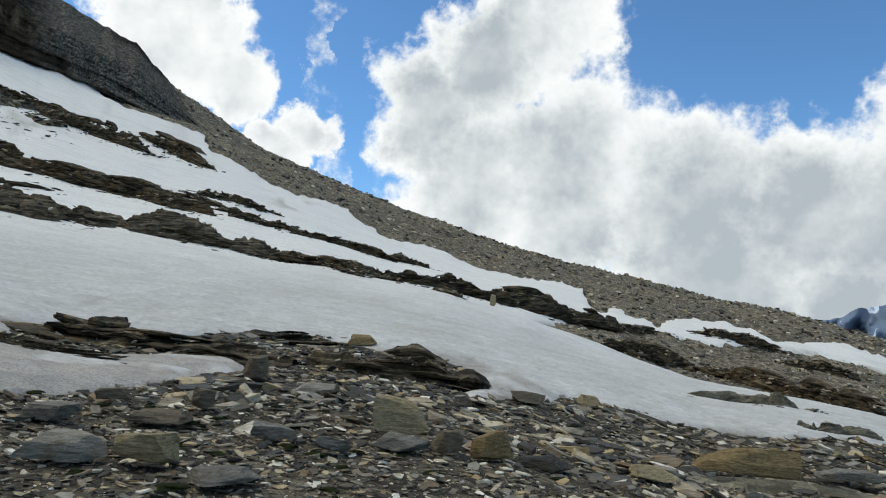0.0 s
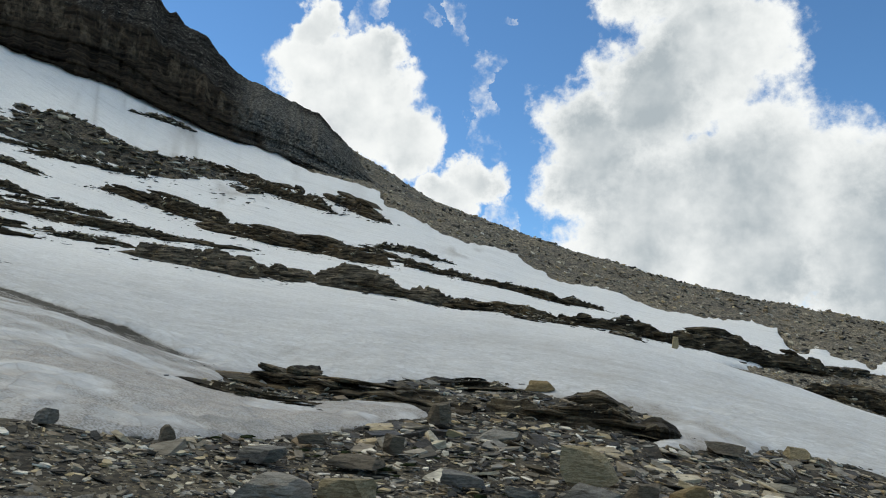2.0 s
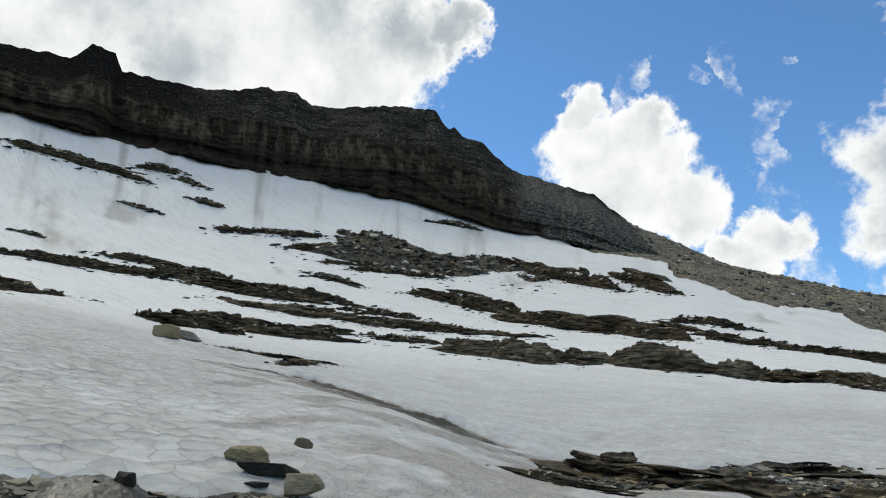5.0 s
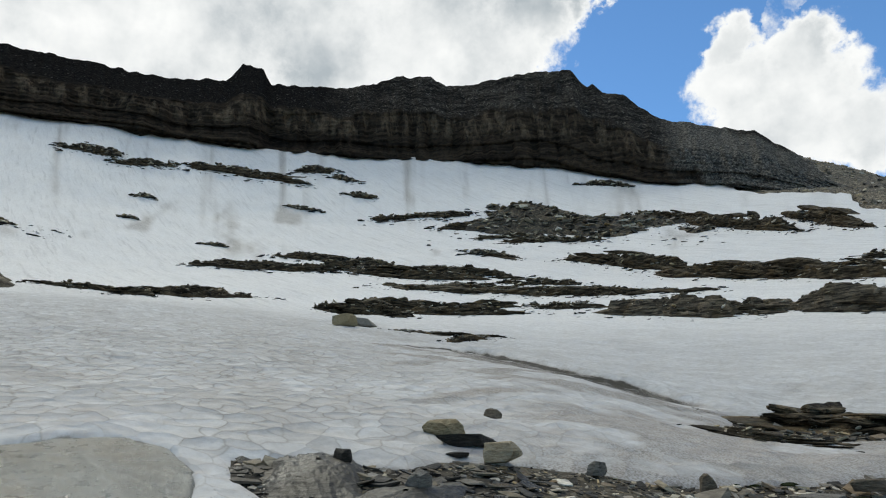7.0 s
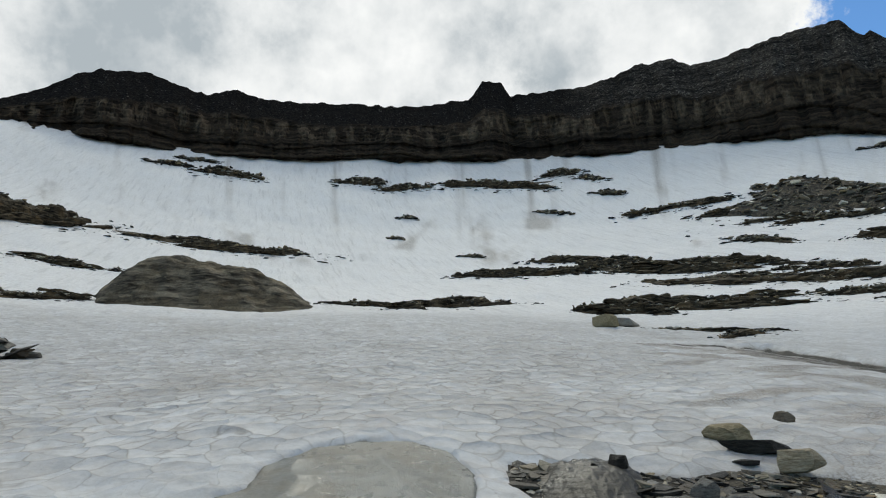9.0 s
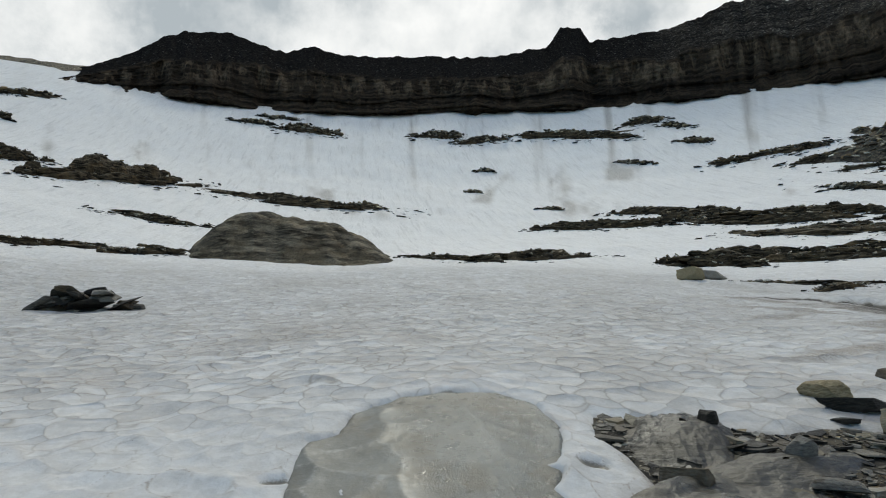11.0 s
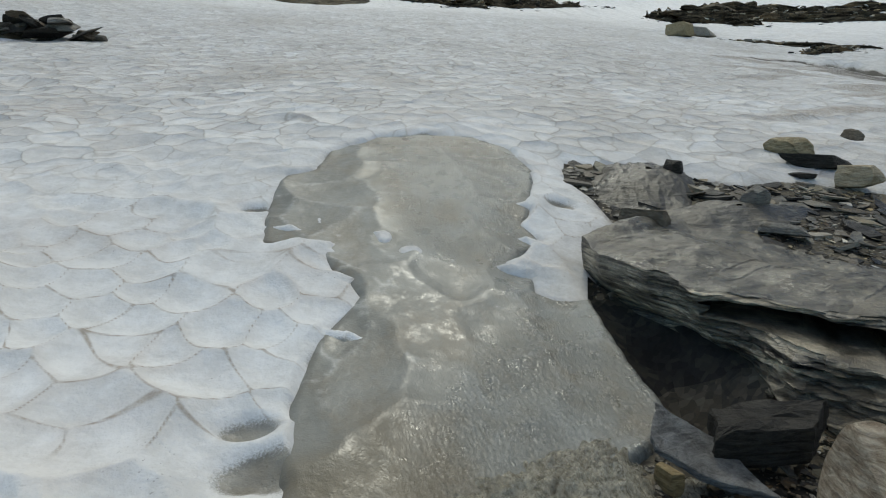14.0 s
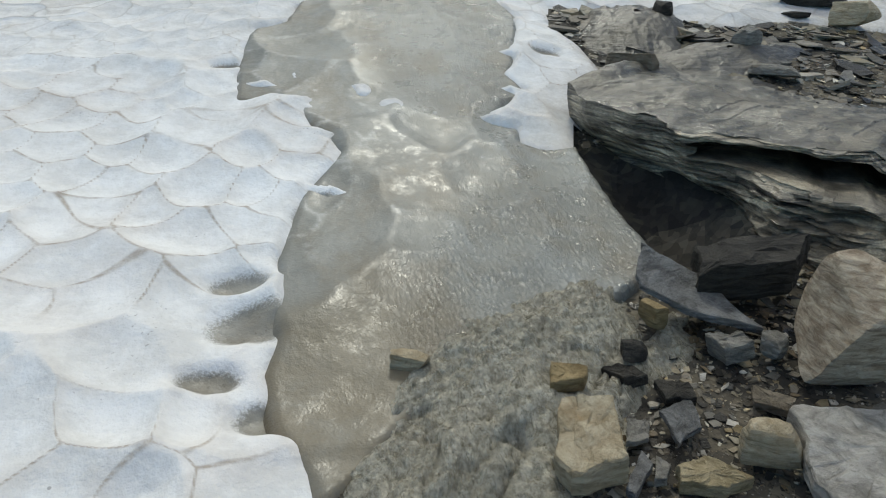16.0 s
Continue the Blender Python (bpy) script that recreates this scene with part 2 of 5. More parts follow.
    # grey granular ice, with silt, where the snow is gone
    grains = k.math("MULTIPLY", k.math("SUBTRACT", k.noise(80, 3, 0.7), 0.5), 0.7)
    bare = k.ramp(k.math("ADD", k.attr("ice"), grains), 0.3, 0.7)
    silt = k.ramp(k.noise(1.1, 5, 0.65), 0.4, 0.62)
    icy = k.mix(silt, (0.22, 0.217, 0.19), (0.14, 0.124, 0.092))
    base = k.mix(k.math("MULTIPLY", bare, 0.92), base, icy)
    speckle = k.math("MULTIPLY", k.ramp(k.noise(45, 2, 0.5), 0.66, 0.72), k.math("ADD", k.math("MULTIPLY", k.attr("ice"), 0.6), k.ramp(k.noise(1.4, 3), 0.58, 0.7, (0.0, 0.5))))
    base = k.mix(speckle, base, (0.07, 0.06, 0.045))
    return k.done(base, k.mix(bare, (0.78, 0.78, 0.78), (0.4, 0.4, 0.4)), n3, 0.18)


def rock_material(name, dark, light, warm, wet=0.55, grain=1.0, lit_lichen=0.4, beds=9.0, dip=(6, -5, 0), broken=0.75):
    """Dark schist: thin leaves of grey and brown; tops paler with lichen and painted light."""
    k = Mat(name)
    leaf = k.noise(1.0 * grain, 7, 0.65, k.stretch((0.7, 0.7, beds), dip), 0.4)
    big = k.noise(0.5 * grain, 4)
    spots = k.noise(9 * grain, 5, 0.65)
    col = k.mix(k.ramp(leaf, 0.36, 0.66), dark, light)
    col = k.mix(k.math("MULTIPLY", k.ramp(big, 0.5, 0.7), 0.75), col, warm)
    col = k.mix(k.math("MULTIPLY", k.ramp(spots, 0.45, 0.75), 0.5), col, tuple(c * 0.45 for c in dark))
    # upward faces tinted paler: lichen, plus the light on tops put into colour
    tops = k.math("MULTIPLY", k.ramp(k.up(), 0.5, 0.9), k.ramp(k.noise(3.1 * grain, 5, 0.7), 0.45, 0.66))
    col = k.mix(k.math("MULTIPLY", tops, lit_lichen), col, (0.23, 0.22, 0.16))
    blocks = k.t.nodes.new("ShaderNodeSeparateColor")
    k.put(k.cells(1.3 * grain, "F1", k.stretch((1.0, 1.0, 2.6), (6, -5, 20)), "Color"), blocks.inputs[0])
    col = k.mix(broken, col, k.palette(blocks.outputs[0], [(0.0, (0.25, 0.24, 0.22)), (0.5, (0.9, 0.88, 0.84)), (1.0, (1.7, 1.6, 1.45))]), "MULTIPLY")
    crumb = k.noise(26 * grain, 5, 0.75)
    col = k.mix(0.7, col, k.mix(k.ramp(crumb, 0.32, 0.66), (0.45, 0.44, 0.42), (1.35, 1.33, 1.28)), "MULTIPLY")
    n1 = k.bump(leaf, 0.09 / grain, 0.8, k.bump(blocks.outputs[1], 0.1 / grain, 0.7))
    n2 = k.bump(spots, 0.03 / grain, 0.8, n1)
    return k.done(col, k.ramp(big, 0.3, 0.7, (wet, min(wet + 0.3, 0.95))), n2, 0.4 if wet < 0.4 else 0.05)


def cliff_material():
    """Beds of dark and rusty rock, with a cover of dark debris on the gentler slopes."""
    k = Mat("cliff_rock")
    beds = k.noise(0.35, 6, 0.7, k.stretch((0.05, 0.05, 2.2)), 0.5)
    face = k.noise(0.22, 6, 0.65, k.stretch((1.6, 1.6, 0.18)))
    band = k.attr("bed")
    brown = k.math("MULTIPLY", k.ramp(band, 0.30, 0.40), k.ramp(band, 0.58, 0.70, (1.0, 0.0)))
    fine = k.noise(1.3, 6, 0.7)
    col = k.mix(k.ramp(beds, 0.38, 0.64), (0.014, 0.012, 0.010), (0.07, 0.053, 0.037))
    col = k.mix(k.math("MULTIPLY", k.ramp(face, 0.44, 0.64), k.math("ADD", k.math("MULTIPLY", brown, 0.7), 0.14)), col, (0.175, 0.133, 0.09))
    col = k.mix(k.math("MULTIPLY", k.ramp(fine, 0.4, 0.7), 0.6), col, (0.018, 0.016, 0.015))
    stones = k.cells(2.4, "F1", None, "Color")
    g = k.t.nodes.new("ShaderNodeSeparateColor")
    k.put(stones, g.inputs[0])
    loose = k.palette(g.outputs[0], [(0.0, (0.007, 0.007, 0.007)), (0.6, (0.016, 0.015, 0.014)), (0.985, (0.03, 0.028, 0.025)), (1.0, (0.12, 0.11, 0.10))])
    col = k.mix(k.ramp(k.math("ADD", band, k.math("MULTIPLY", k.noise(0.3, 4), 0.14)), 0.68, 0.78), col, loose)
    pale = k.palette(g.outputs[0], [(0.0, (0.026, 0.023, 0.02)), (0.6, (0.056, 0.05, 0.042)), (0.95, (0.12, 0.108, 0.09)), (1.0, (0.28, 0.26, 0.22))])
    col = k.mix(k.math("MULTIPLY", k.math("MULTIPLY", k.attr("pale"), k.ramp(k.noise(0.3, 6, 0.7, k.stretch((0.3, 0.3, 1.6))), 0.4, 0.58, (0.15, 1.0))), k.ramp(k.math("ADD", band, k.math("MULTIPLY", k.noise(0.3, 4), 0.14)), 0.68, 0.78)), col, pale)
    col = k.mix(k.attr("talus"), col, k.palette(g.outputs[0], [(0.0, (0.04, 0.038, 0.034)), (0.6, (0.10, 0.094, 0.083)), (1.0, (0.24, 0.225, 0.19))]))
    n = k.bump(fine, 0.5, 0.8, k.bump(beds, 0.9, 0.9))
    return k.done(col, 0.9, k.bump(g.outputs[1], 0.14, 0.6, n), 0.0)


def scree_material(name="scree", dim=1.0, hue=(1.0, 1.0, 1.0)):
    """Ground of small broken stones and grit."""
    k = Mat(name)
    tones, heights = [], []
    for size in (1.7, 5.0, 19.0):
        vec = k.stretch((1, 1, 1), (17 * size, 9 * size, 0))
        g = k.t.nodes.new("ShaderNodeSeparateColor")
        k.put(k.cells(size, "F1", vec, "Color"), g.inputs[0])
        tones.append(g.outputs[0])
        heights.append(g.outputs[1])
    tone = k.math("MULTIPLY", k.math("ADD", k.math("ADD", tones[0], tones[1]), tones[2]), 0.3333)
    col = k.palette(tone, [(p, tuple(v * dim * h for v, h in zip(c, hue))) for p, c in ((0.2, (0.03, 0.028, 0.026)), (0.45, (0.085, 0.08, 0.072)), (0.65, (0.165, 0.148, 0.118)), (0.9, (0.34, 0.31, 0.25)))])
    col = k.mix(k.math("MULTIPLY", k.ramp(k.noise(0.06, 5, 0.6), 0.35, 0.7), 0.5), col, (0.085, 0.08, 0.072))
    col = k.mix(k.ramp(k.noise(0.9, 5, 0.65), 0.5, 0.7, (0.0, 0.6)), col, (0.03, 0.028, 0.025))
    hgt = k.math("ADD", k.math("ADD", k.math("MULTIPLY", heights[0], 0.5), k.math("MULTIPLY", heights[1], 0.25)), k.math("MULTIPLY", heights[2], 0.08))
    n1 = k.bump(hgt, 0.3, 0.8)
    return k.done(col, 0.8, k.bump(k.noise(25, 5, 0.65), 0.02, 0.7, n1), 0.03)


def stone_material(name="rubble_stone", by="object", wet=0.45, dim=1.0):
    """Loose slabs: slate grey, brown, ochre, a few pale ones; each takes its own tint."""
    k = Mat(name)
    pick = k.random() if by == "object" else k.island()
    col = k.palette(pick, [(at, tuple(c * dim for c in tone)) for at, tone in (
        (0.0, (0.02, 0.018, 0.015)), (0.25, (0.05, 0.045, 0.036)), (0.4, (0.13, 0.112, 0.082)), (0.52, (0.19, 0.178, 0.15)),
        (0.64, (0.15, 0.105, 0.055)), (0.74, (0.27, 0.25, 0.205)), (0.84, (0.29, 0.22, 0.115)), (0.93, (0.38, 0.34, 0.25)), (1.0, (0.6, 0.56, 0.48)))])
    leaf = k.noise(5.0, 6, 0.65, k.stretch((1, 1, 6)), 0.5)
    col = k.mix(0.8, col, k.mix(k.ramp(leaf, 0.3, 0.7), (0.35, 0.34, 0.33), (1, 1, 1)), "MULTIPLY")
    rust = k.math("MULTIPLY", k.ramp(k.noise(3.0, 5, 0.7), 0.56, 0.74), 0.5)
    col = k.mix(rust, col, (0.20, 0.12, 0.05))
    n = k.bump(k.noise(30, 4, 0.65), 0.008, 0.7, k.bump(leaf, 0.03, 0.8))
    return k.done(col, k.ramp(k.noise(2.0, 3), 0.35, 0.65, (wet, wet + 0.35)), n, 0.2)


M_SNOW = snow_material()
M_ROCK = rock_material("dark_schist", (0.014, 0.0115, 0.008), (0.125, 0.101, 0.07), (0.115, 0.082, 0.047), beds=5.0)
M_LAYERED = rock_material("layered_schist", (0.03, 0.026, 0.02), (0.23, 0.192, 0.145), (0.12, 0.092, 0.06), 0.6, 1.0, 0.5, 6.0)
M_SMOOTH = rock_material("smooth_schist", (0.10, 0.096, 0.078), (0.25, 0.24, 0.20), (0.20, 0.185, 0.14), 0.6, 1.4, 0.3, 4.0)
M_SLAB = rock_material("wet_schist", (0.012, 0.011, 0.009), (0.085, 0.078, 0.062), (0.055, 0.046, 0.031), 0.22, 2.2, 0.12, broken=0.25)
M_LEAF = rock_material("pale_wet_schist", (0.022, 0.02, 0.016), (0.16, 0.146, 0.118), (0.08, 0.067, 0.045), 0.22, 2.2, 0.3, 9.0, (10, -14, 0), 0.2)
# wet split beds; the face's shade and lit streaks are put into the colours
M_FACE = rock_material("wet_shaded_schist", (0.007, 0.006, 0.005), (0.46, 0.41, 0.32), (0.08, 0.066, 0.045), 0.2, 2.6, 0.1, 14.0)
M_DOME = rock_material("dome_schist", (0.02, 0.017, 0.013), (0.23, 0.198, 0.148), (0.14, 0.112, 0.075), 0.6, 0.6, 0.5, 3.0, (32, -8, 0), 0.5)
M_CLIFF = cliff_material()
M_SCREE = scree_material("scree", 1.6, (1.06, 1.0, 0.88))
M_MOUND = scree_material("mound_rubble", 0.95, (1.08, 0.96, 0.8))
M_GRIT = scree_material("wet_grit", 0.62, (1.05, 1.0, 0.9))
M_STONE = stone_material("rubble_stone", "object", 0.45, 1.65)
M_STONES = stone_material("rubble_stones", "island", 0.45, 1.65)

M_WET_STONE = stone_material("wet_stone", "object", 0.2, 0.75)
M_WET_STONES = stone_material("wet_stones", "island", 0.2, 0.75)
M_SPLINTER = stone_material("dark_splinters", "island", 0.6, 0.3)


def tinted_stone(name, dark, light, rough=0.6):
    k = Mat(name)
    leaf = k.noise(9.0, 8, 0.7, k.stretch((1, 1, 5), (12, 8, 0)), 0.6)
    col = k.mix(k.ramp(leaf, 0.32, 0.68), dark, light)
    col = k.mix(k.math("MULTIPLY", k.ramp(k.noise(3.2, 5, 0.7), 0.55, 0.75), 0.6), col, tuple(c * f for c, f in zip(dark, (1.0, 0.75, 0.5))))
    col = k.mix(k.math("MULTIPLY", k.ramp(k.noise(55, 3), 0.55, 0.75), 0.4), col, tuple(c * 0.4 for c in dark))
    n = k.bump(k.noise(70, 5, 0.75), 0.01, 0.9, k.bump(leaf, 0.04, 0.9))
    return k.done(col, rough + 0.2, n, 0.12)


TINTS = {
    "tan": tinted_stone("tan_stone", (0.18, 0.143, 0.078), (0.39, 0.325, 0.205)),
    "cream": tinted_stone("cream_stone", (0.26, 0.205, 0.125), (0.46, 0.395, 0.28)),
    "ochre": tinted_stone("ochre_stone", (0.13, 0.092, 0.042), (0.31, 0.235, 0.125)),
    "brown": tinted_stone("brown_stone", (0.085, 0.07, 0.05), (0.20, 0.168, 0.125)),
    "grey": tinted_stone("grey_slate", (0.09, 0.084, 0.072), (0.25, 0.236, 0.205), 0.4),
    "dark": tinted_stone("dark_slate", (0.014, 0.013, 0.011), (0.055, 0.05, 0.041), 0.35),
    "bluegrey": tinted_stone("blue_grey_slate", (0.062, 0.061, 0.058), (0.20, 0.198, 0.19), 0.25),
    "banded": tinted_stone("banded_stone", (0.21, 0.158, 0.108), (0.52, 0.44, 0.335)),
    "silver": tinted_stone("silver_slate", (0.18, 0.17, 0.15), (0.42, 0.40, 0.36), 0.35),
    "pale": tinted_stone("pale_stone", (0.20, 0.18, 0.145), (0.37, 0.345, 0.295)),
}


def ice_material():
    """Wet grey ice under a film of running water: scalloped hollows with pale rims, brown silt, small glints in the stream."""
    k = Mat("wet_ice")
    col = k.mix(k.ramp(k.noise(1.3, 5, 0.6), 0.35, 0.68), (0.128, 0.13, 0.115), (0.20, 0.206, 0.19))
    col = k.mix(k.math("MULTIPLY", k.attr("deep"), 0.35), col, (0.13, 0.129, 0.108))
    silt = k.ramp(k.noise(0.8, 6, 0.68, k.stretch((1.0, 1.6, 1), (0, 0, 15))), 0.46, 0.64)
    col = k.mix(k.math("MULTIPLY", silt, 0.7), col, (0.125, 0.106, 0.074))
    col = k.mix(k.math("MULTIPLY", k.attr("silt"), k.ramp(k.noise(2.2, 5, 0.65), 0.3, 0.6, (0.35, 0.95))), col, (0.125, 0.104, 0.068))
    streak = k.ramp(k.noise(3.0, 6, 0.7, k.stretch((0.5, 2.4, 1), (0, 0, -6)), 0.8), 0.5, 0.68)
    col = k.mix(k.math("MULTIPLY", k.math("MULTIPLY", streak, k.attr("stream")), 0.5), col, (0.11, 0.095, 0.065))
    grit = k.ramp(k.noise(70, 3, 0.7), 0.54, 0.68)
    col = k.mix(k.math("MULTIPLY", grit, k.math("ADD", k.math("MULTIPLY", silt, 0.35), 0.12)), col, (0.08, 0.068, 0.05))
    col = k.mix(k.math("MULTIPLY", k.attr("rim"), k.ramp(k.noise(7, 4, 0.7), 0.38, 0.66, (0.0, 0.6))), col, (0.43, 0.43, 0.40))
    white = k.math("MULTIPLY", k.ramp(k.noise(2.6, 6, 0.75), 0.65, 0.72), 0.6)
    col = k.mix(white, col, (0.45, 0.45, 0.43))
    ripples = k.noise(34, 4, 0.7, k.stretch((0.7, 1.5, 1), (0, 0, -8)), 0.6)
    n = k.bump(k.noise(9, 4, 0.6), 0.012, 0.6)
    n = k.bump(k.math("MULTIPLY", ripples, k.attr("stream")), 0.012, 0.8, n)
    n = k.bump(k.noise(95, 2, 0.6), 0.0015, 0.8, n)
    shiny = k.math("SUBTRACT", k.ramp(k.noise(6.5, 6, 0.7), 0.45, 0.66, (0.5, 0.3)), k.math("MULTIPLY", k.attr("stream"), 0.13))
    return k.done(col, shiny, n, 0.3)


def wet_bedrock_material():
    """Grey-buff rock with a crinkled wet skin."""
    k = Mat("wet_bedrock")
    skin = k.noise(30, 8, 0.75)
    bulk = k.noise(6, 6, 0.65, k.stretch((1.0, 1.8, 1.0), (0, 0, 35)))
    veins = k.noise(9, 6, 0.65, k.stretch((1.0, 2.2, 1.0), (0, 0, 35)), 1.2)
    col = k.mix(k.ramp(skin, 0.34, 0.66), (0.2, 0.178, 0.125), (0.6, 0.555, 0.44))
    col = k.mix(k.ramp(veins, 0.52, 0.68, (0.0, 0.45)), col, (0.10, 0.088, 0.06))
    col = k.mix(k.ramp(k.noise(1.6, 5), 0.5, 0.7, (0.0, 0.5)), col, (0.20, 0.17, 0.10))
    n = k.bump(skin, 0.03, 1.0, k.bump(veins, 0.05, 0.9, k.bump(bulk, 0.12, 0.9)))
    return k.done(col, k.ramp(veins, 0.4, 0.6, (0.18, 0.5)), n, 0.5)


M_ICE = ice_material()


# ---- the lie of the land ----
EYE_H = 1.65
RING = [1.0, 2.5, 5, 9, 15, 24, 38, 60, 95, 140, 190, 235, 320, 900, 4500]
# angle of rise from the viewer's eye to the ground, ring by ring, for each compass column
RISE = {
    -180: [-59, -34, -18, -10, -7, -5, -4, -3, -2, -1, 0, 0, -1, -2, -3],
    -130: [-59, -36, -23, -17, -14, -12, -11, -11, -11, -11, -11, -11, -11, -9, -4],
    -90: [-59, -37, -24, -18, -15, -13, -12.5, -12, -12, -12, -12, -12, -12, -10, -4],
    -60: [-59, -37, -23, -17, -14, -12, -11, -10.5, -9.5, -8.5, -7.5, -8, -9, -9, -4],
    -33: [-59, -36, -21, -14, -10.3, -7.3, -6, -4.8, -2.7, -0.8, 0.1, -0.6, -4, -8, -4],
    -20: [-59, -35, -19, -12.5, -9, -6, -4.2, -2.6, 0.2, 2.4, 3.6, 2.4, -2, -6, -4],
    -10: [-59, -34.5, -17.5, -10.7, -7, -3.9, -1.7, 0.4, 2.8, 4.9, 6.1, 4.8, 0, -5, -4],
    0: [-59, -34, -16.5, -9, -5, -2, 0.7, 3.2, 5.1, 7.4, 9.2, 8, 3, -4, -4],
    15: [-59, -34, -15.5, -7.5, -3.6, -0.6, 2.4, 5.5, 8.6, 11.8, 13.9, 13.6, 8, 0, -4],
    23: [-59, -34, -15, -7, -3, -0.2, 3, 6.4, 9.9, 13.6, 16.4, 18.4, 13, 3, -4],
    30: [-59, -34, -15, -6.5, -2.2, 0.4, 3.6, 6.9, 10.6, 14.6, 18, 20.6, 15, 4, -4],
    45: [-59, -33.5, -14, -3.8, 1, 3.8, 6, 8, 11.8, 16, 21.6, 24, 19, 6, -4],
    60: [-59, -33, -13, -1.8, 2.8, 5.6, 7.8, 9.5, 12.7, 17, 23.1, 25, 20, 7, -4],
    70: [-59, -33, -13, -0.5, 4, 7, 9.2, 10.8, 13.2, 17.6, 23.7, 25, 20, 7, -4],
    80: [-59, -33, -12.5, 0.6, 4.9, 8, 10, 11.3, 13.4, 18, 24.1, 25, 20, 7, -4],
    90: [-59, -33, -12.5, 0.3, 4.8, 8, 10, 11.3, 14, 18.5, 24.1, 25, 20, 7, -4],
    100: [-59, -33, -13, -0.5, 4, 7.4, 9.8, 11.5, 14.8, 19, 24.2, 25, 20, 7, -4],
    112: [-59, -33, -13, -1.5, 3, 6.6, 9.4, 11.7, 15.6, 19.6, 24.1, 25, 20, 7, -4],
    125: [-59, -33, -14, -3, 1.5, 5.5, 9, 11.5, 15, 18.5, 22, 23, 18, 6, -4],
    150: [-59, -33, -15, -6, -2, 1, 4, 7, 10, 12, 14, 14, 10, 4, -4],
    180: [-59, -34, -18, -10, -7, -5, -4, -3, -2, -1, 0, 0, -1, -2, -3],
}
_COL = np.array(sorted(RISE), float)
_LR = np.log(np.array(RING, float))
_TAB = np.array([RISE[int(c)] for c in _COL])


def spline(p0, p1, p2, p3, t):
    return p1 + 0.5 * t * (p2 - p0 + t * (2 * p0 - 5 * p1 + 4 * p2 - p3 + t * (3 * (p1 - p2) + p3 - p0)))


def rise(az, r):
    """Angle from the eye to the ground at compass angle az (degrees, to the left of north) and distance r."""
    az = (np.asarray(az, float) + 180) % 360 - 180
    n = len(_COL)
    i = np.clip(np.searchsorted(_COL, az, side="right") - 1, 0, n - 2)
    u = (az - _COL[i]) / (_COL[i + 1] - _COL[i])
    x = np.log(np.maximum(r, 0.3))
    j = np.clip(np.searchsorted(_LR, x, side="right") - 1, 0, len(_LR) - 2)
    v = np.clip((x - _LR[j]) / (_LR[j + 1] - _LR[j]), -1.5, 1)

    def column(k):
        k = np.where(k < 0, n - 2, np.where(k >= n, 1, k))
        m = len(_LR) - 1
        return spline(_TAB[k, np.maximum(j - 1, 0)], _TAB[k, j], _TAB[k, j + 1], _TAB[k, np.minimum(j + 2, m)], v)
    c0, c1, c2, c3 = column(i - 1), column(i), column(i + 1), column(i + 2)
    # limited slope spline across the columns
    return spline(c0, c1, c2, c3, u)


def hashed(ix, iy, s):
    h = (ix * 374761393 + iy * 668265263 + s * 1442695041) & 0xFFFFFFFF
    h = ((h ^ (h >> 13)) * 1274126177) & 0xFFFFFFFF
    h = ((h ^ (h >> 16)) * 2246822519) & 0xFFFFFFFF
    return ((h ^ (h >> 15)) & 0xFFFFFF) / 16777215.0


def vnoise(x, y, s=0):
    x, y = np.asarray(x, float), np.asarray(y, float)
    ix, iy = np.floor(x).astype(np.int64), np.floor(y).astype(np.int64)
    u, v = x - ix, y - iy
    u, v = u * u * (3 - 2 * u), v * v * (3 - 2 * v)
    a, b = hashed(ix, iy, s), hashed(ix + 1, iy, s)
    c, d = hashed(ix, iy + 1, s), hashed(ix + 1, iy + 1, s)
    return (a + (b - a) * u + (c - a) * v + (a - b - c + d) * u * v) * 2 - 1


def fbm(x, y, octaves=4, s=0, gain=0.5):
    t, k, f = 0.0, 1.0, 1.0
    for o in range(octaves):
        t = t + k * vnoise(x * f + 17.3 * o, y * f - 9.1 * o, s + o)
        k, f = k * gain, f * 2.03
    return t


def land(x, y):
    """Height of the bare ground, without its roughness."""
    x, y = np.asarray(x, float), np.asarray(y, float)
    r = np.hypot(x, y)
    az = np.degrees(np.arctan2(-x, y))
    z = EYE_H + r * np.tan(np.radians(rise(az, r)))
    return np.where(r < 1.0, z * r * r, z)


def mesh_of(name, verts, faces, material, smooth=True):
    me = bpy.data.meshes.new(name)
    me.from_pydata([tuple(v) for v in verts] if not isinstance(verts, np.ndarray) else verts.tolist(), [],
                   faces.tolist() if isinstance(faces, np.ndarray) else faces)
    me.materials.append(material)
    me.polygons.foreach_set("use_smooth", [smooth] * len(me.polygons))
    me.update()
    return me


def grid_faces(n, m, wrap=False):
    """Quads of a grid with n rows of m points."""
    i, j = np.meshgrid(np.arange(n - 1), np.arange(m if wrap else m - 1), indexing="ij")
    k = (j + 1) % m
    return np.stack([i * m + j, i * m + k, (i + 1) * m + k, (i + 1) * m + j], -1).reshape(-1, 4)


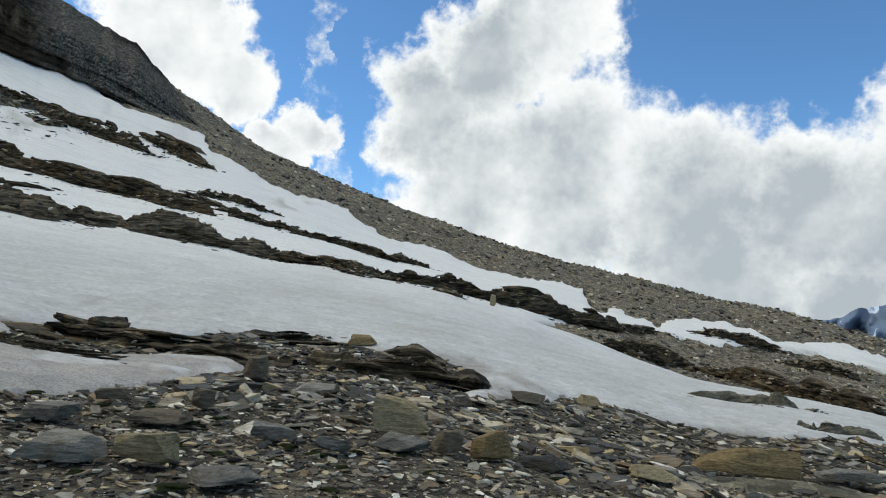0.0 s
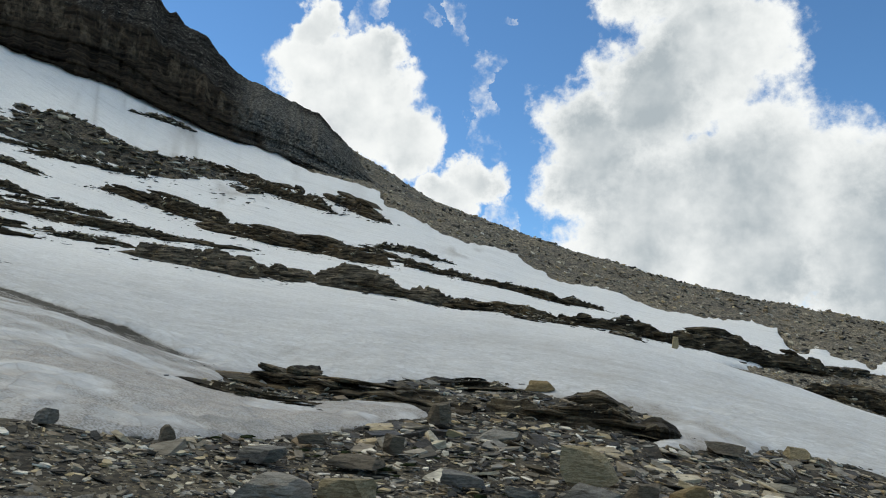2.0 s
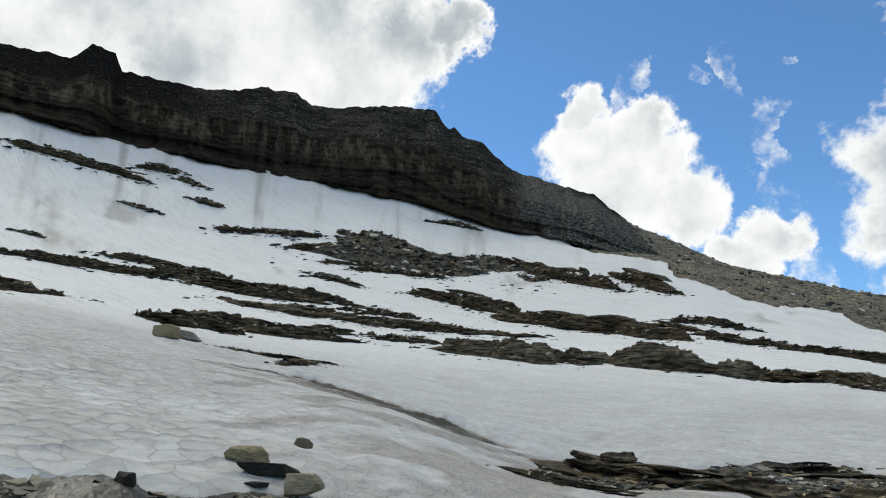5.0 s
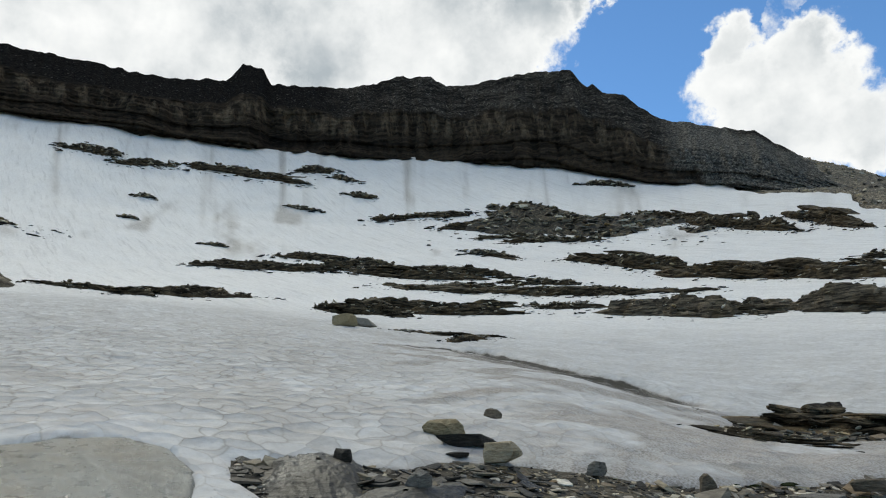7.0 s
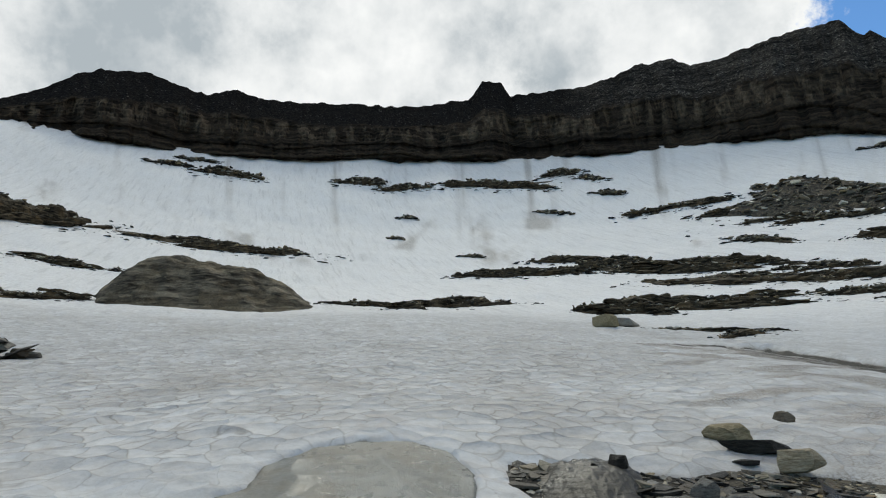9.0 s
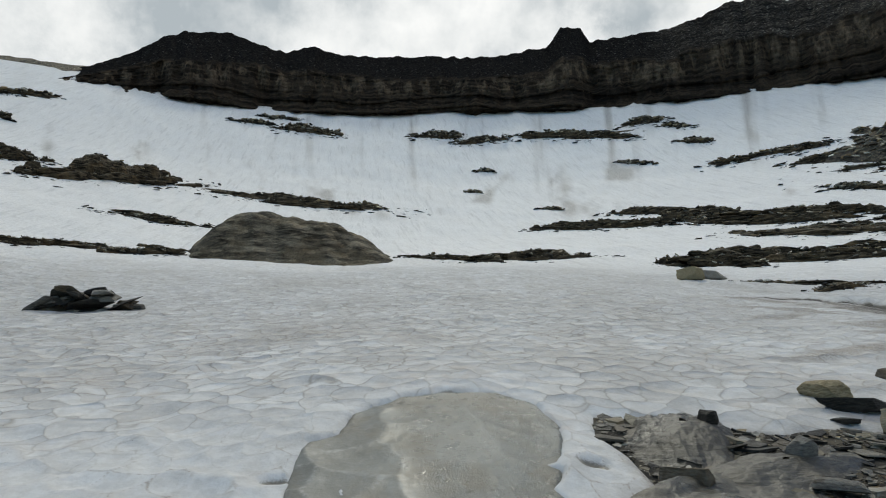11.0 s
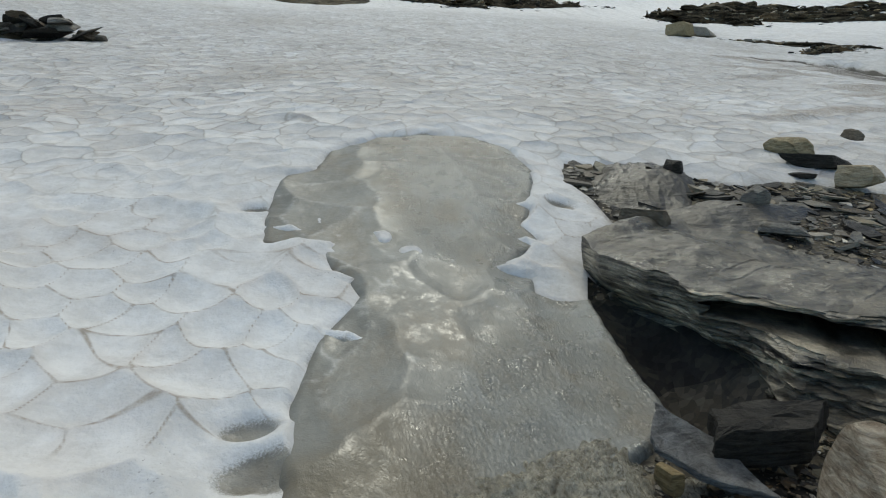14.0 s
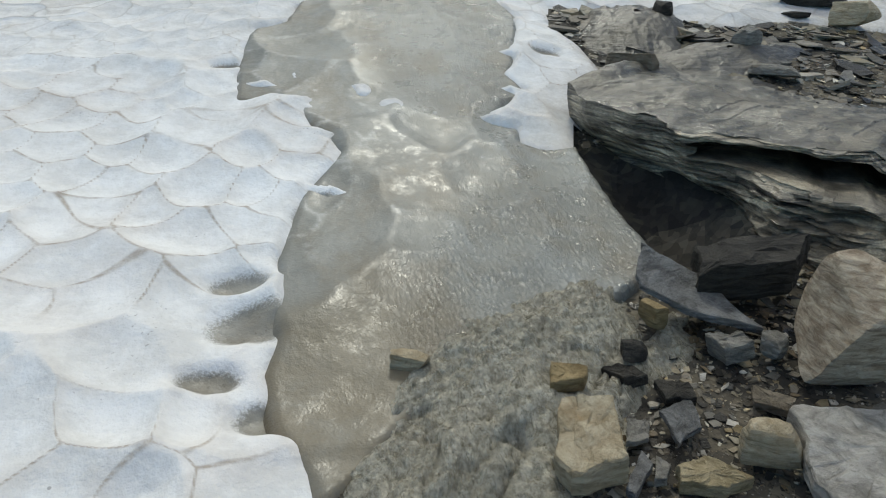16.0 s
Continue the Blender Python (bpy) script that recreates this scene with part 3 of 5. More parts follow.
def polygon_distance(x, y, poly):
    """Distance to the polygon's outline, positive outside."""
    p = np.array(poly, float)
    q = np.roll(p, -1, 0)
    best, inside = np.full(x.shape, 1e9), np.zeros(x.shape, bool)
    for (ax, ay), (bx, by) in zip(p, q):
        t = np.clip(((x - ax) * (bx - ax) + (y - ay) * (by - ay)) / ((bx - ax) ** 2 + (by - ay) ** 2), 0, 1)
        best = np.minimum(best, np.hypot(x - ax - t * (bx - ax), y - ay - t * (by - ay)))
        cross = ((ay > y) != (by > y)) & (x < (bx - ax) * (y - ay) / (by - ay + 1e-12) + ax)
        inside ^= cross
    return np.where(inside, -best, best)


# ground that has melted free: the stony terrace where the viewer stands, and the ledge across the snow
TERRACE = [(-2.45, 0.2), (-2.7, 0.42), (-3.1, 0.8), (-3.05, 1.15), (-3.3, 1.6), (-3.5, 1.8), (-4.1, 1.88), (-4.8, 1.98), (-5.6, 2.25),
           (-6.3, 2.8), (-7.1, 2.92), (-7.75, 2.88), (-8.3, 3.1), (-7.9, 4.3), (-7.4, 4.8), (-7.5, 5.6), (-7.0, 6.6), (-6.2, 7.4), (-5.7, 8.3),
           (-5.2, 10.2), (-4.2, 15.2), (-4.9, 16.8), (-8.2, 13.6), (-11.0, 18.2), (-8.0, 21.2), (-6.4, 23.2), (-3.5, 24.2), (-0.4, 22.6),
           (0.9, 22.4), (1.1, 18.5), (0.2, 14.6), (1.6, 17.0), (3.7, 20.5), (5.5, 21.1), (7.1, 20.9), (11.2, 21.0), (15, 21.6),
           (24, 20), (50, 5), (30, -40), (-2.5, -12), (-1.4, -3), (-1.9, -0.4)]
LEDGE = [(7.5, 57.5), (13.4, 54.8), (19.8, 46.9), (26.8, 42.0), (45, 20), (90, 40), (58.2, 90.3), (45.5, 92.5), (25.4, 81.5), (19.1, 75.0), (13, 70)]
# upper edge of the snow against the scree, as compass angle and angle of rise
SCREE_AZ = [-60, -40, -33, -28.9, -26, -22.8, -19.1, -17.4, -17, -14.4, -12.2, -11.7, -9.8, -3, 0, 6.9, 8, 13.1, 15.6, 19.4, 20, 27.4, 29, 34.5, 46, 60, 77, 96, 112, 150]
SCREE_EL = [-9, -3, -0.9, 0, 0.3, 1.2, 1.8, 1.1, 1.3, 2.2, 2.5, 3.9, 4.4, 5.3, 6.8, 8.6, 9.9, 11.4, 12.2, 14.0, 15.1, 16.8, 18.0, 19.4, 22.4, 24, 25, 25, 25, 25]
# meltwater channel in the ice
POND = [(-2.1, 0.3), (-2.45, 0.33), (-2.62, 0.42), (-2.78, 0.42), (-3.08, 0.82), (-3.0, 1.04), (-3.1, 1.34), (-3.26, 1.6), (-3.33, 1.88), (-3.6, 2.06),
        (-4.0, 2.08), (-4.4, 2.1), (-4.75, 1.98), (-4.9, 1.7), (-5.04, 1.54), (-5.3, 1.62), (-5.57, 1.5), (-5.8, 1.7), (-5.96, 1.9), (-6.32, 1.84), (-6.6, 2.0),
        (-7.0, 2.15), (-7.84, 2.42), (-8.61, 2.4), (-9.0, 2.0), (-9.1, 1.4), (-9.0, 0.9), (-8.6, 0.37), (-7.9, 0.2), (-7.7, -0.1), (-7.3, -0.2), (-6.95, -0.23),
        (-6.2, -0.25), (-6.0, 0.25), (-5.7, 0.25), (-5.1, 0.5), (-4.6, 0.2), (-4.2, 0.1), (-3.9, 0.04), (-3.5, 0.0), (-3.24, 0.05), (-3.0, -0.03),
        (-2.7, 0.0), (-2.5, 0.1), (-2.2, 0.18)]
# fingers of snow that reach into the channel: root, tip and half-width
FINGERS = [(-5.95, 0.05, -5.42, 0.72, 0.07), (-5.55, 0.05, -5.02, 0.82, 0.07), (-5.2, 0.05, -4.78, 0.64, 0.06), (-4.75, 0.0, -4.42, 0.62, 0.035),
           (-5.2, 1.85, -5.55, 1.4, 0.06), (-5.9, 2.0, -6.05, 1.55, 0.05), (-5.0, 1.8, -5.0, 1.45, 0.05), (-6.7, 2.1, -6.75, 1.75, 0.05), (-6.5, -0.4, -6.3, 0.05, 0.06)]
# small melt holes beside the channel, and lumps of snow left standing in it: place and half-width
HOLES = [(-3.7, -0.24, 0.12), (-3.36, -0.17, 0.17), (-3.0, -0.34, 0.1), (-2.76, -0.1, 0.11), (-6.75, 2.45, 0.12), (-6.9, -0.45, 0.1)]
LUMPS = [(-6.54, 0.18, 0.15), (-6.35, 0.12, 0.1), (-6.1, 0.66, 0.15), (-5.75, 0.84, 0.11), (-6.08, 1.46, 0.09), (-7.4, 1.2, 0.07), (-7.0, 1.05, 0.05), (-5.6, 1.15, 0.05)]


def smooth01(x):
    x = np.clip(x, 0, 1)
    return x * x * (3 - 2 * x)


def fbm2(x, y, scale, octaves, s):
    return fbm(x / scale, y / scale, octaves, s)


def bare_distance(x, y):
    r = np.hypot(x, y)
    az = np.degrees(np.arctan2(-x, y))
    wob = fbm2(x, y, 3.0, 4, 11) * np.clip(r * 0.012, 0.03, 0.5) + fbm2(x, y, 14.0, 3, 15) * np.clip((r - 30) * 0.02, 0, 1.2)
    d = polygon_distance(x, y, TERRACE)
    d = np.minimum(d, polygon_distance(x, y, LEDGE))
    el = rise(az, r)
    up = (np.interp(az, SCREE_AZ, SCREE_EL) - el) * r * 0.10
    near = np.where(r > 70, up + 3.2 * fbm(az / 1.6, el * 0.5, 4, 17) + 1.5 * fbm(az / 0.3, el * 1.1, 3, 19), 99)
    # beyond the standpoint's own slope the snow runs out
    return np.minimum(d, near) + wob


def rough_ground(x, y):
    r = np.hypot(x, y)
    k = np.clip(r / 12, 0.25, 4)
    return fbm2(x, y, 2.2, 5, 31) * 0.07 * k - 0.03 + np.clip(r - 60, 0, 60) / 60 * fbm2(x, y, 9.0, 4, 33) * 0.5


def sun_cups(x, y, size, s):
    """Distances to the nearest and second nearest cup centre, in cups; larger cups eat into smaller ones, so the rims curve."""
    gx, gy = x / size + 0.3 * fbm2(x, y, 1.1, 3, s), y / (size * 0.86) + 0.3 * fbm2(x, y, 1.1, 3, s + 1)
    ix, iy = np.floor(gx).astype(np.int64), np.floor(gy).astype(np.int64)
    near, next_ = np.full(x.shape, 9.0), np.full(x.shape, 9.0)
    for a in (-2, -1, 0, 1, 2):
        for b in (-2, -1, 0, 1, 2):
            dx = ix + a + 0.02 + 0.96 * hashed(ix + a, iy + b, s + 2) - gx
            dy = iy + b + 0.02 + 0.96 * hashed(ix + a, iy + b, s + 3) - gy
            d = np.hypot(dx, dy) / (0.72 + 0.62 * hashed(ix + a, iy + b, s + 4))
            next_ = np.minimum(next_, np.maximum(near, d))
            near = np.minimum(near, d)
    return near, next_


def channel_distance(x, y):
    """Distance to the edge of the snow along the meltwater channel, negative on the water."""
    p = polygon_distance(x, y, POND) + fbm2(x, y, 0.5, 3, 53) * 0.05
    for ax, ay, bx, by, hw in FINGERS:
        t = np.clip(((x - ax) * (bx - ax) + (y - ay) * (by - ay)) / ((bx - ax) ** 2 + (by - ay) ** 2), 0, 1)
        p = np.maximum(p, hw * (2.3 - 1.2 * t) - np.hypot(x - ax - t * (bx - ax), y - ay - t * (by - ay)))
    for hx, hy, hr in LUMPS:
        p = np.maximum(p, (hr * (0.9 + 0.6 * fbm2(x, y, 0.22, 3, 58)) - np.hypot((x - hx) * 0.6, y - hy)) * 1.3)
    return p


def snow_height(x, y):
    """Snow surface above the bare ground, and the dirt it carries."""
    r = np.hypot(x, y)
    d = bare_distance(x, y)
    thick = np.where(d > 0, 0.075 * (1 - np.exp(-d / 0.25)) + np.clip(d, 0, 5) * 0.035 * smooth01((r - 8) / 8), d * 0.8)
    thick = thick + np.clip(r / 40, 0.2, 2.2) * np.clip(d * 0.6, 0, 1) * 0.1 - 0.02
    roll = fbm2(x, y, 7.0, 3, 41) * np.clip(r / 30, 0.15, 0.8) * 0.25 * np.clip(d * 0.5, 0, 1)
    # the melted gully: a bank of snow above a shallow trough, its face dark
    g = y - np.interp(-x, [11.0, 14.8, 17.8, 23.4, 26.5], [18.3, 18.8, 19.0, 19.9, 18.4]) + fbm2(x, y, 1.9, 2, 57) * 0.25
    bank = smooth01((-x - 10.5) / 3) * smooth01((26.8 + x) / 3)
    thick = thick + bank * (0.25 * smooth01(g / 0.7) * np.exp(-np.clip(g - 0.7, 0, 99) / 3.0) - 0.15 * np.exp(-(g / 0.7) ** 2))
    g = np.where(bank > 0.02, g, 99)
    # cups of old snow
    cup = (fbm2(x, y, 0.7, 3, 45) * 0.035 + np.abs(vnoise(x / 0.55, y / 0.45, 47)) * 0.03) * np.clip(d * 2, 0, 1) * np.clip(30 / np.maximum(r, 1), 0, 1)
    # edge of the channel, eaten into fingers
    f1, f2 = sun_cups(x, y, 0.42, 201)
    p = channel_distance(x, y)
    pit = 0.0
    for hx, hy, hr in HOLES:
        pit = pit + np.exp(-(np.hypot((x - hx) * 1.15, (y - hy) * 0.75) / hr) ** 4)
    thick = thick - 0.06 * pit
    basin = -0.12 * (1 - smooth01((p + 0.06) / 0.19)) * (r < 14)
    deep = (0.145 * np.minimum(f1, 0.8) ** 2 - 0.035) * (1 - 0.72 * smooth01((r - 5) / 5)) * (1 - smooth01((r - 13) / 9)) * np.clip(d * 2.5, 0, 1) * (1 - 0.4 * smooth01(-p / 0.5))
    return thick + roll + cup * np.clip(r / 14, 0.25, 1) + basin + deep, d, p, g, f1, f2, pit


def rings(r0, r1, grow):
    n = int(math.log(r1 / r0) / math.log(1 + grow)) + 1
    return r0 * (r1 / r0) ** (np.arange(n) / n)


def build_ground():
    az = np.radians(np.concatenate([np.arange(-180, -46, 4.0), np.arange(-46, 130, 0.5), np.arange(130, 180, 4.0)]))
    r = np.concatenate([[0.02], 0.4 * (4500 / 0.4) ** (np.arange(381) / 380)])
    rr, aa = np.meshgrid(r, az, indexing="ij")
    x, y = -rr * np.sin(aa), rr * np.cos(aa)
    z = land(x, y) + rough_ground(x, y) - (0.25 + np.clip(rr - 40, 0, 160) / 90) * smooth01(bare_distance(x, y) / 0.5)
    z = z - 0.42 * np.exp(-((x + 4.1) / 0.75) ** 2 - ((y - 2.3) / 0.28) ** 2)
    v = np.stack([x, y, z], -1).reshape(-1, 3)
    me = mesh_of("ground", v, grid_faces(len(r), len(az), True), M_SCREE)
    me.materials.append(M_GRIT)
    rings = np.repeat(r[:-1], len(az))
    me.polygons.foreach_set("material_index", (rings < 36).astype(np.int32))
    ob = new("ground", me)
    return tagged(ob, "bare mountain ground of broken grey schist", "ground", kind="structure")


def build_snow():
    az = np.radians(np.concatenate([np.arange(-46, 40, 0.34), np.arange(40, 113, 0.22), np.arange(113, 186, 1.5)]))
    rr, aa = np.meshgrid(np.concatenate([rings(1.5, 14, 0.0048), rings(14, 206, 0.008)]), az, indexing="ij")
    x, y = -rr * np.sin(aa), rr * np.cos(aa)
    h, d, p, g, f1, f2, pit = snow_height(x, y)
    z = land(x, y) + h
    az, r = np.degrees(np.arctan2(-x, y)), np.hypot(x, y)
    v = np.stack([x, y, z], -1).reshape(-1, 3)
    f = grid_faces(*x.shape)
    dd = np.maximum(d, -9).reshape(-1)
    # the sheet ends at the brink of the hollow under the great slab
    brink = ((x > -5.3) & (x < -3.0) & (y > 1.3) & (y < 3.0)).reshape(-1)
    f = f[((dd > np.where(brink, 0.0, -1.2))[f]).all(1)]
    used, inv = np.unique(f, return_inverse=True)
    me = mesh_of("snow_field", v[used], inv.reshape(-1, 4), M_SNOW)
    # dirt washed down below the cliff, along the snow's edge and downhill of the gully
    wash = np.clip(fbm(az / 1.1, r / 90, 4, 61) - 0.3, 0, 1) * np.clip((r - 120) / 30, 0, 1) * 1.1
    wash = wash + np.clip(fbm((az + r * 0.02) / 0.55, r / 40, 4, 62) - 0.5, 0, 1) * smooth01((r - 150) / 25) * 0.8 + np.clip(fbm(az / 2.2, r / 16, 4, 64) - 0.35, 0, 1) * smooth01((r - 95) / 25) * smooth01((170 - r) / 25) * 1.3
    rim = np.exp(-np.clip(d, 0, 9) / np.clip(r * 0.012, 0.06, 0.5)) * np.clip(0.5 + fbm2(x, y, 1.4, 3, 63), 0, 1) * 0.7
    smear = np.clip(fbm(x / 1.6 + y / 9, y / 5 - x / 12, 4, 65) - 0.25, 0, 1) * np.clip(1.4 - np.abs(r - 14) / 14, 0, 1) * 1.1
    # band that is darkest just under the gully's brink and fades downhill
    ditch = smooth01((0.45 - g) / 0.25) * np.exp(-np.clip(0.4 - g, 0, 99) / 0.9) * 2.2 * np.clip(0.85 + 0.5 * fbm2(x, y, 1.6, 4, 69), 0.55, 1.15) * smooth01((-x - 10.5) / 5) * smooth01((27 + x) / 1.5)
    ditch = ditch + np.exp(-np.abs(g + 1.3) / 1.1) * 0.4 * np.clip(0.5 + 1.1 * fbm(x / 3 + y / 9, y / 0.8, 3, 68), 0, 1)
    run = np.clip(0.25 + 1.1 * fbm(x / 5 + y / 14, (y - 0.25 * x) / 0.9, 4, 66), 0, 1) * smooth01((g + 8) / 3) * smooth01((0.3 - g) / 1.5) * (g < 50)
    smear = smear + 0.9 * run
    thin = np.clip(1.45 - np.hypot((x + 6.5) / 4.2, (y - 13) / 6.5), 0, 1.0) * np.clip(0.75 + fbm2(x, y, 1.1, 4, 67), 0, 1)
    smear = smear * (1 - 0.75 * smooth01((az - 48) / 20)) + thin
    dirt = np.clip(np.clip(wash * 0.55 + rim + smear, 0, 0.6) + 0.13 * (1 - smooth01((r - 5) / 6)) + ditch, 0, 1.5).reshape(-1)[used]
    # bare ice shows where the snow has melted through: in the channel, in the bottoms of the cups beside it and in the holes
    bottom = smooth01((0.42 - f1) / 0.3) * smooth01((0.22 - p) / 0.2)
    ice = (np.clip(smooth01((0.085 - p) / 0.13) + 0.42 * bottom + 0.5 * (d < 0.7) * np.clip(1.2 - np.hypot((x + 6.3) / 2.2, (y - 10) / 2.6), 0, 1) + 0.85 * pit * smooth01((r - 1) / 1), 0, 1) * (r < 12)).reshape(-1)[used]
    edge = f2 - f1
    thin_rim = (edge / (0.028 + 0.0062 * r)).reshape(-1)[used]
    rims = ((1 - smooth01((r - 6) / 4)) * smooth01((fbm2(x, y, 0.8, 3, 73) + 0.35) / 0.6) * smooth01(p / 0.35 + 0.25)).reshape(-1)[used]
    shade = (smooth01((0.45 - edge) / 0.45) * smooth01((fbm2(x, y, 1.3, 3, 75) + 0.1) / 0.7) * (1 - smooth01((r - 15) / 8))).reshape(-1)[used]
    cups = (smooth01((r - 6.5) / 4) * np.clip(1.2 - r / 75, 0.15, 1) * np.clip((az - 20) / 45, 0.45, 1)).reshape(-1)[used]
    mid = smooth01((r - 6) / 16).reshape(-1)[used]
    # sunlit brightness of the farther snow, put into its colour by distance
    sunlit = smooth01((r - 38) / 30).reshape(-1)[used]
    for name, values in (("dirt", dirt), ("cups", cups), ("mid", mid), ("sunlit", sunlit), ("ice", ice), ("shade", shade), ("rims", rims), ("rim_width", thin_rim)):
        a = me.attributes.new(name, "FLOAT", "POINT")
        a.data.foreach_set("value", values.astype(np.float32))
    return tagged(new("snow_field", me), "old summer snow with sun cups and dirt streaks", "snow", kind="structure")


build_ground()
build_snow()

# ---- cliff ring ----
RIDGE_AZ = [16, 20, 22.6, 23.1, 23.6, 25.6, 26, 31, 32, 34.1, 35.3, 37.0, 37.3, 37.8, 38.2, 38.7, 39.6, 43.6, 47.6, 51, 52.4, 55.6, 57.5, 59.9, 67.0, 67.7, 69.5, 70.9, 76, 84, 89.6, 91, 92.4, 93.2, 94.6, 97, 99, 102.4, 104.7, 106.5, 110, 114.3, 118, 126, 140]
RIDGE_EL = [13.9, 16.5, 18.4, 18.9, 19.4, 21.1, 21.2, 23.0, 23.2, 24.7, 26.0, 26.4, 26.7, 27.2, 27.0, 27.4, 28.5, 28.8, 28.5, 28.4, 29.3, 29.3, 28.8, 28.5, 28.6, 29.8, 29.9, 28.6, 28.3, 28.6, 28.5, 28.8, 29.2, 28.8, 28.5, 29.0, 29.5, 29.3, 28.6, 27.3, 25.6, 23.8, 22.6, 20, 15]
FOOT_AZ = [16, 20, 23, 29, 34.4, 36.3, 40, 46.5, 52, 57.7, 65.3, 77, 91.4, 96, 102.5, 109.5, 113, 118, 126, 140]
FOOT_EL = [12, 14, 15.8, 17.6, 18.8, 19.6, 20.7, 21.8, 22.4, 22.9, 23.3, 24.2, 24.1, 23.9, 24.3, 23.9, 23.2, 22.0, 19, 14]


def build_cliff():
    az = np.arange(17, 139, 0.1)
    n = 120
    s = np.linspace(-0.25, 1.0, n)
    ss, aa = np.meshgrid(s, az, indexing="ij")
    foot, ridge = np.interp(aa, FOOT_AZ, FOOT_EL), np.interp(aa, RIDGE_AZ, RIDGE_EL)
    ridge = ridge + fbm(aa * 1.6, aa * 0 + 5, 3, 71) * 0.09
    el = foot + (ridge - foot) * ss
    # the wall proper: beds of rock that step back, cut by upright joints, under a slope of dark debris
    crown = 0.66 + 0.08 * fbm(aa / 6, aa * 0 + 3, 3, 72)
    wall = np.clip((crown - ss) / 0.15, 0, 1)
    buttress = fbm(aa / 3.2, ss * 0.6, 3, 73) * 3.0 + fbm(aa / 0.8, ss * 0.8, 3, 75) * 1.6
    t = ss * 15 + fbm(aa / 9, aa * 0, 3, 77) * 1.2
    beds = (np.floor(t) + np.clip((t - np.floor(t)) * 3 - 1.6, 0, 1)) / 15
    hard = hashed(np.floor(t).astype(np.int64), np.zeros_like(t, dtype=np.int64), 79)
    back = np.where(ss < crown, beds * 12 + (hard - 0.5) * 2.2, crown * 12 + (ss - crown) * 60)
    joint = np.abs(vnoise(aa / 0.35 + 0.3 * vnoise(aa * 2, ss * 9, 81), ss * 4.5, 83)) * (0.6 + 0.6 * hard) * wall
    r = 185 + back - buttress * np.clip(1.3 - ss, 0, 1) - joint + fbm(aa / 0.5, ss * 6, 4, 85) * (0.8 + 0.5 * (1 - wall))
    r = np.where(ss < 0, r + 2 - ss * 30, r)
    x, y = -r * np.sin(np.radians(aa)), r * np.cos(np.radians(aa))
    z = EYE_H + r * np.tan(np.radians(el))
    v = np.stack([x, y, z], -1).reshape(-1, 3)
    # far side of the crest
    back_row = np.stack([x[-1] * 1.12, y[-1] * 1.12, z[-1] - 25], -1)
    v = np.concatenate([v, back_row])
    me = mesh_of("cliff", v, grid_faces(n + 1, len(az)), M_CLIFF)
    a = me.attributes.new("bed", "FLOAT", "POINT")
    a.data.foreach_set("value", np.concatenate([(ss / crown * 0.66).reshape(-1), np.ones(len(az))]).astype(np.float32))
    pale = smooth01((66 - aa + 4 * fbm(aa / 3, ss * 3, 3, 88)) / 12)
    a = me.attributes.new("pale", "FLOAT", "POINT")
    a.data.foreach_set("value", np.concatenate([pale.reshape(-1), pale[-1]]).astype(np.float32))
    a = me.attributes.new("talus", "FLOAT", "POINT")
    talus = smooth01((33.5 - aa) / 3) * smooth01((ss - 0.25 + 0.7 * smooth01((30.5 - aa) / 3) + 0.25 * fbm(aa / 2, ss * 3, 3, 87)) / 0.2) * (1 - smooth01((ss - 0.86) / 0.1) * (aa > 23.4) * (aa < 27.5))
    a.data.foreach_set("value", np.concatenate([talus.reshape(-1), talus[-1]]).astype(np.float32))
    return tagged(new("cliff", me), "dark layered cliff band ringing the snow bowl", "cliff", kind="structure")


build_cliff()


def build_far_range():
    """Mountains across the valley, with old snow in their gullies; the blue haze is painted into their colours."""
    az = np.arange(-75, 5, 0.15)
    s = np.linspace(0, 1, 40)
    ss, aa = np.meshgrid(s, az, indexing="ij")
    top = np.interp(aa, [-75, -55, -45, -36, -33, -30, -27, -23, -15, 5], [1.5, 3, 4.5, 3.6, 2.6, 1.9, 1.0, 0.2, -0.5, -0.8]) + fbm(aa / 1.6, aa * 0, 5, 91) * 0.3
    r = 2600 + ss * 700 + fbm(aa / 1.2, ss * 4, 5, 93) * 160
    el = -5 + (top + 5) * ss
    z = EYE_H + (2600 + ss * 700) * np.tan(np.radians(el)) + fbm(aa, ss * 6, 4, 95) * 14 * (1 - ss)
    x, y = -r * np.sin(np.radians(aa)), r * np.cos(np.radians(aa))
    k = Mat("far_rock_hazed")
    # rock and snow tones both carry the blue of the air between
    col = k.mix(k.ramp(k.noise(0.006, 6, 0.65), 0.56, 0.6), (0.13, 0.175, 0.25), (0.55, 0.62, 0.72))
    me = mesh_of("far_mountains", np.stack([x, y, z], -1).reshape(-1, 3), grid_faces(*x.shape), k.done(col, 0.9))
    return tagged(new("far_mountains", me), "distant mountain range with snow patches, tinted with blue haze", "mountains", kind="structure")


build_far_range()


# ---- rock outcrops ----
def thing_empty(name, x, y, z, turn=0.0):
    ob = new(name)
    ob.matrix_world = pose(x, y, z, 0, 0, turn)
    return ob


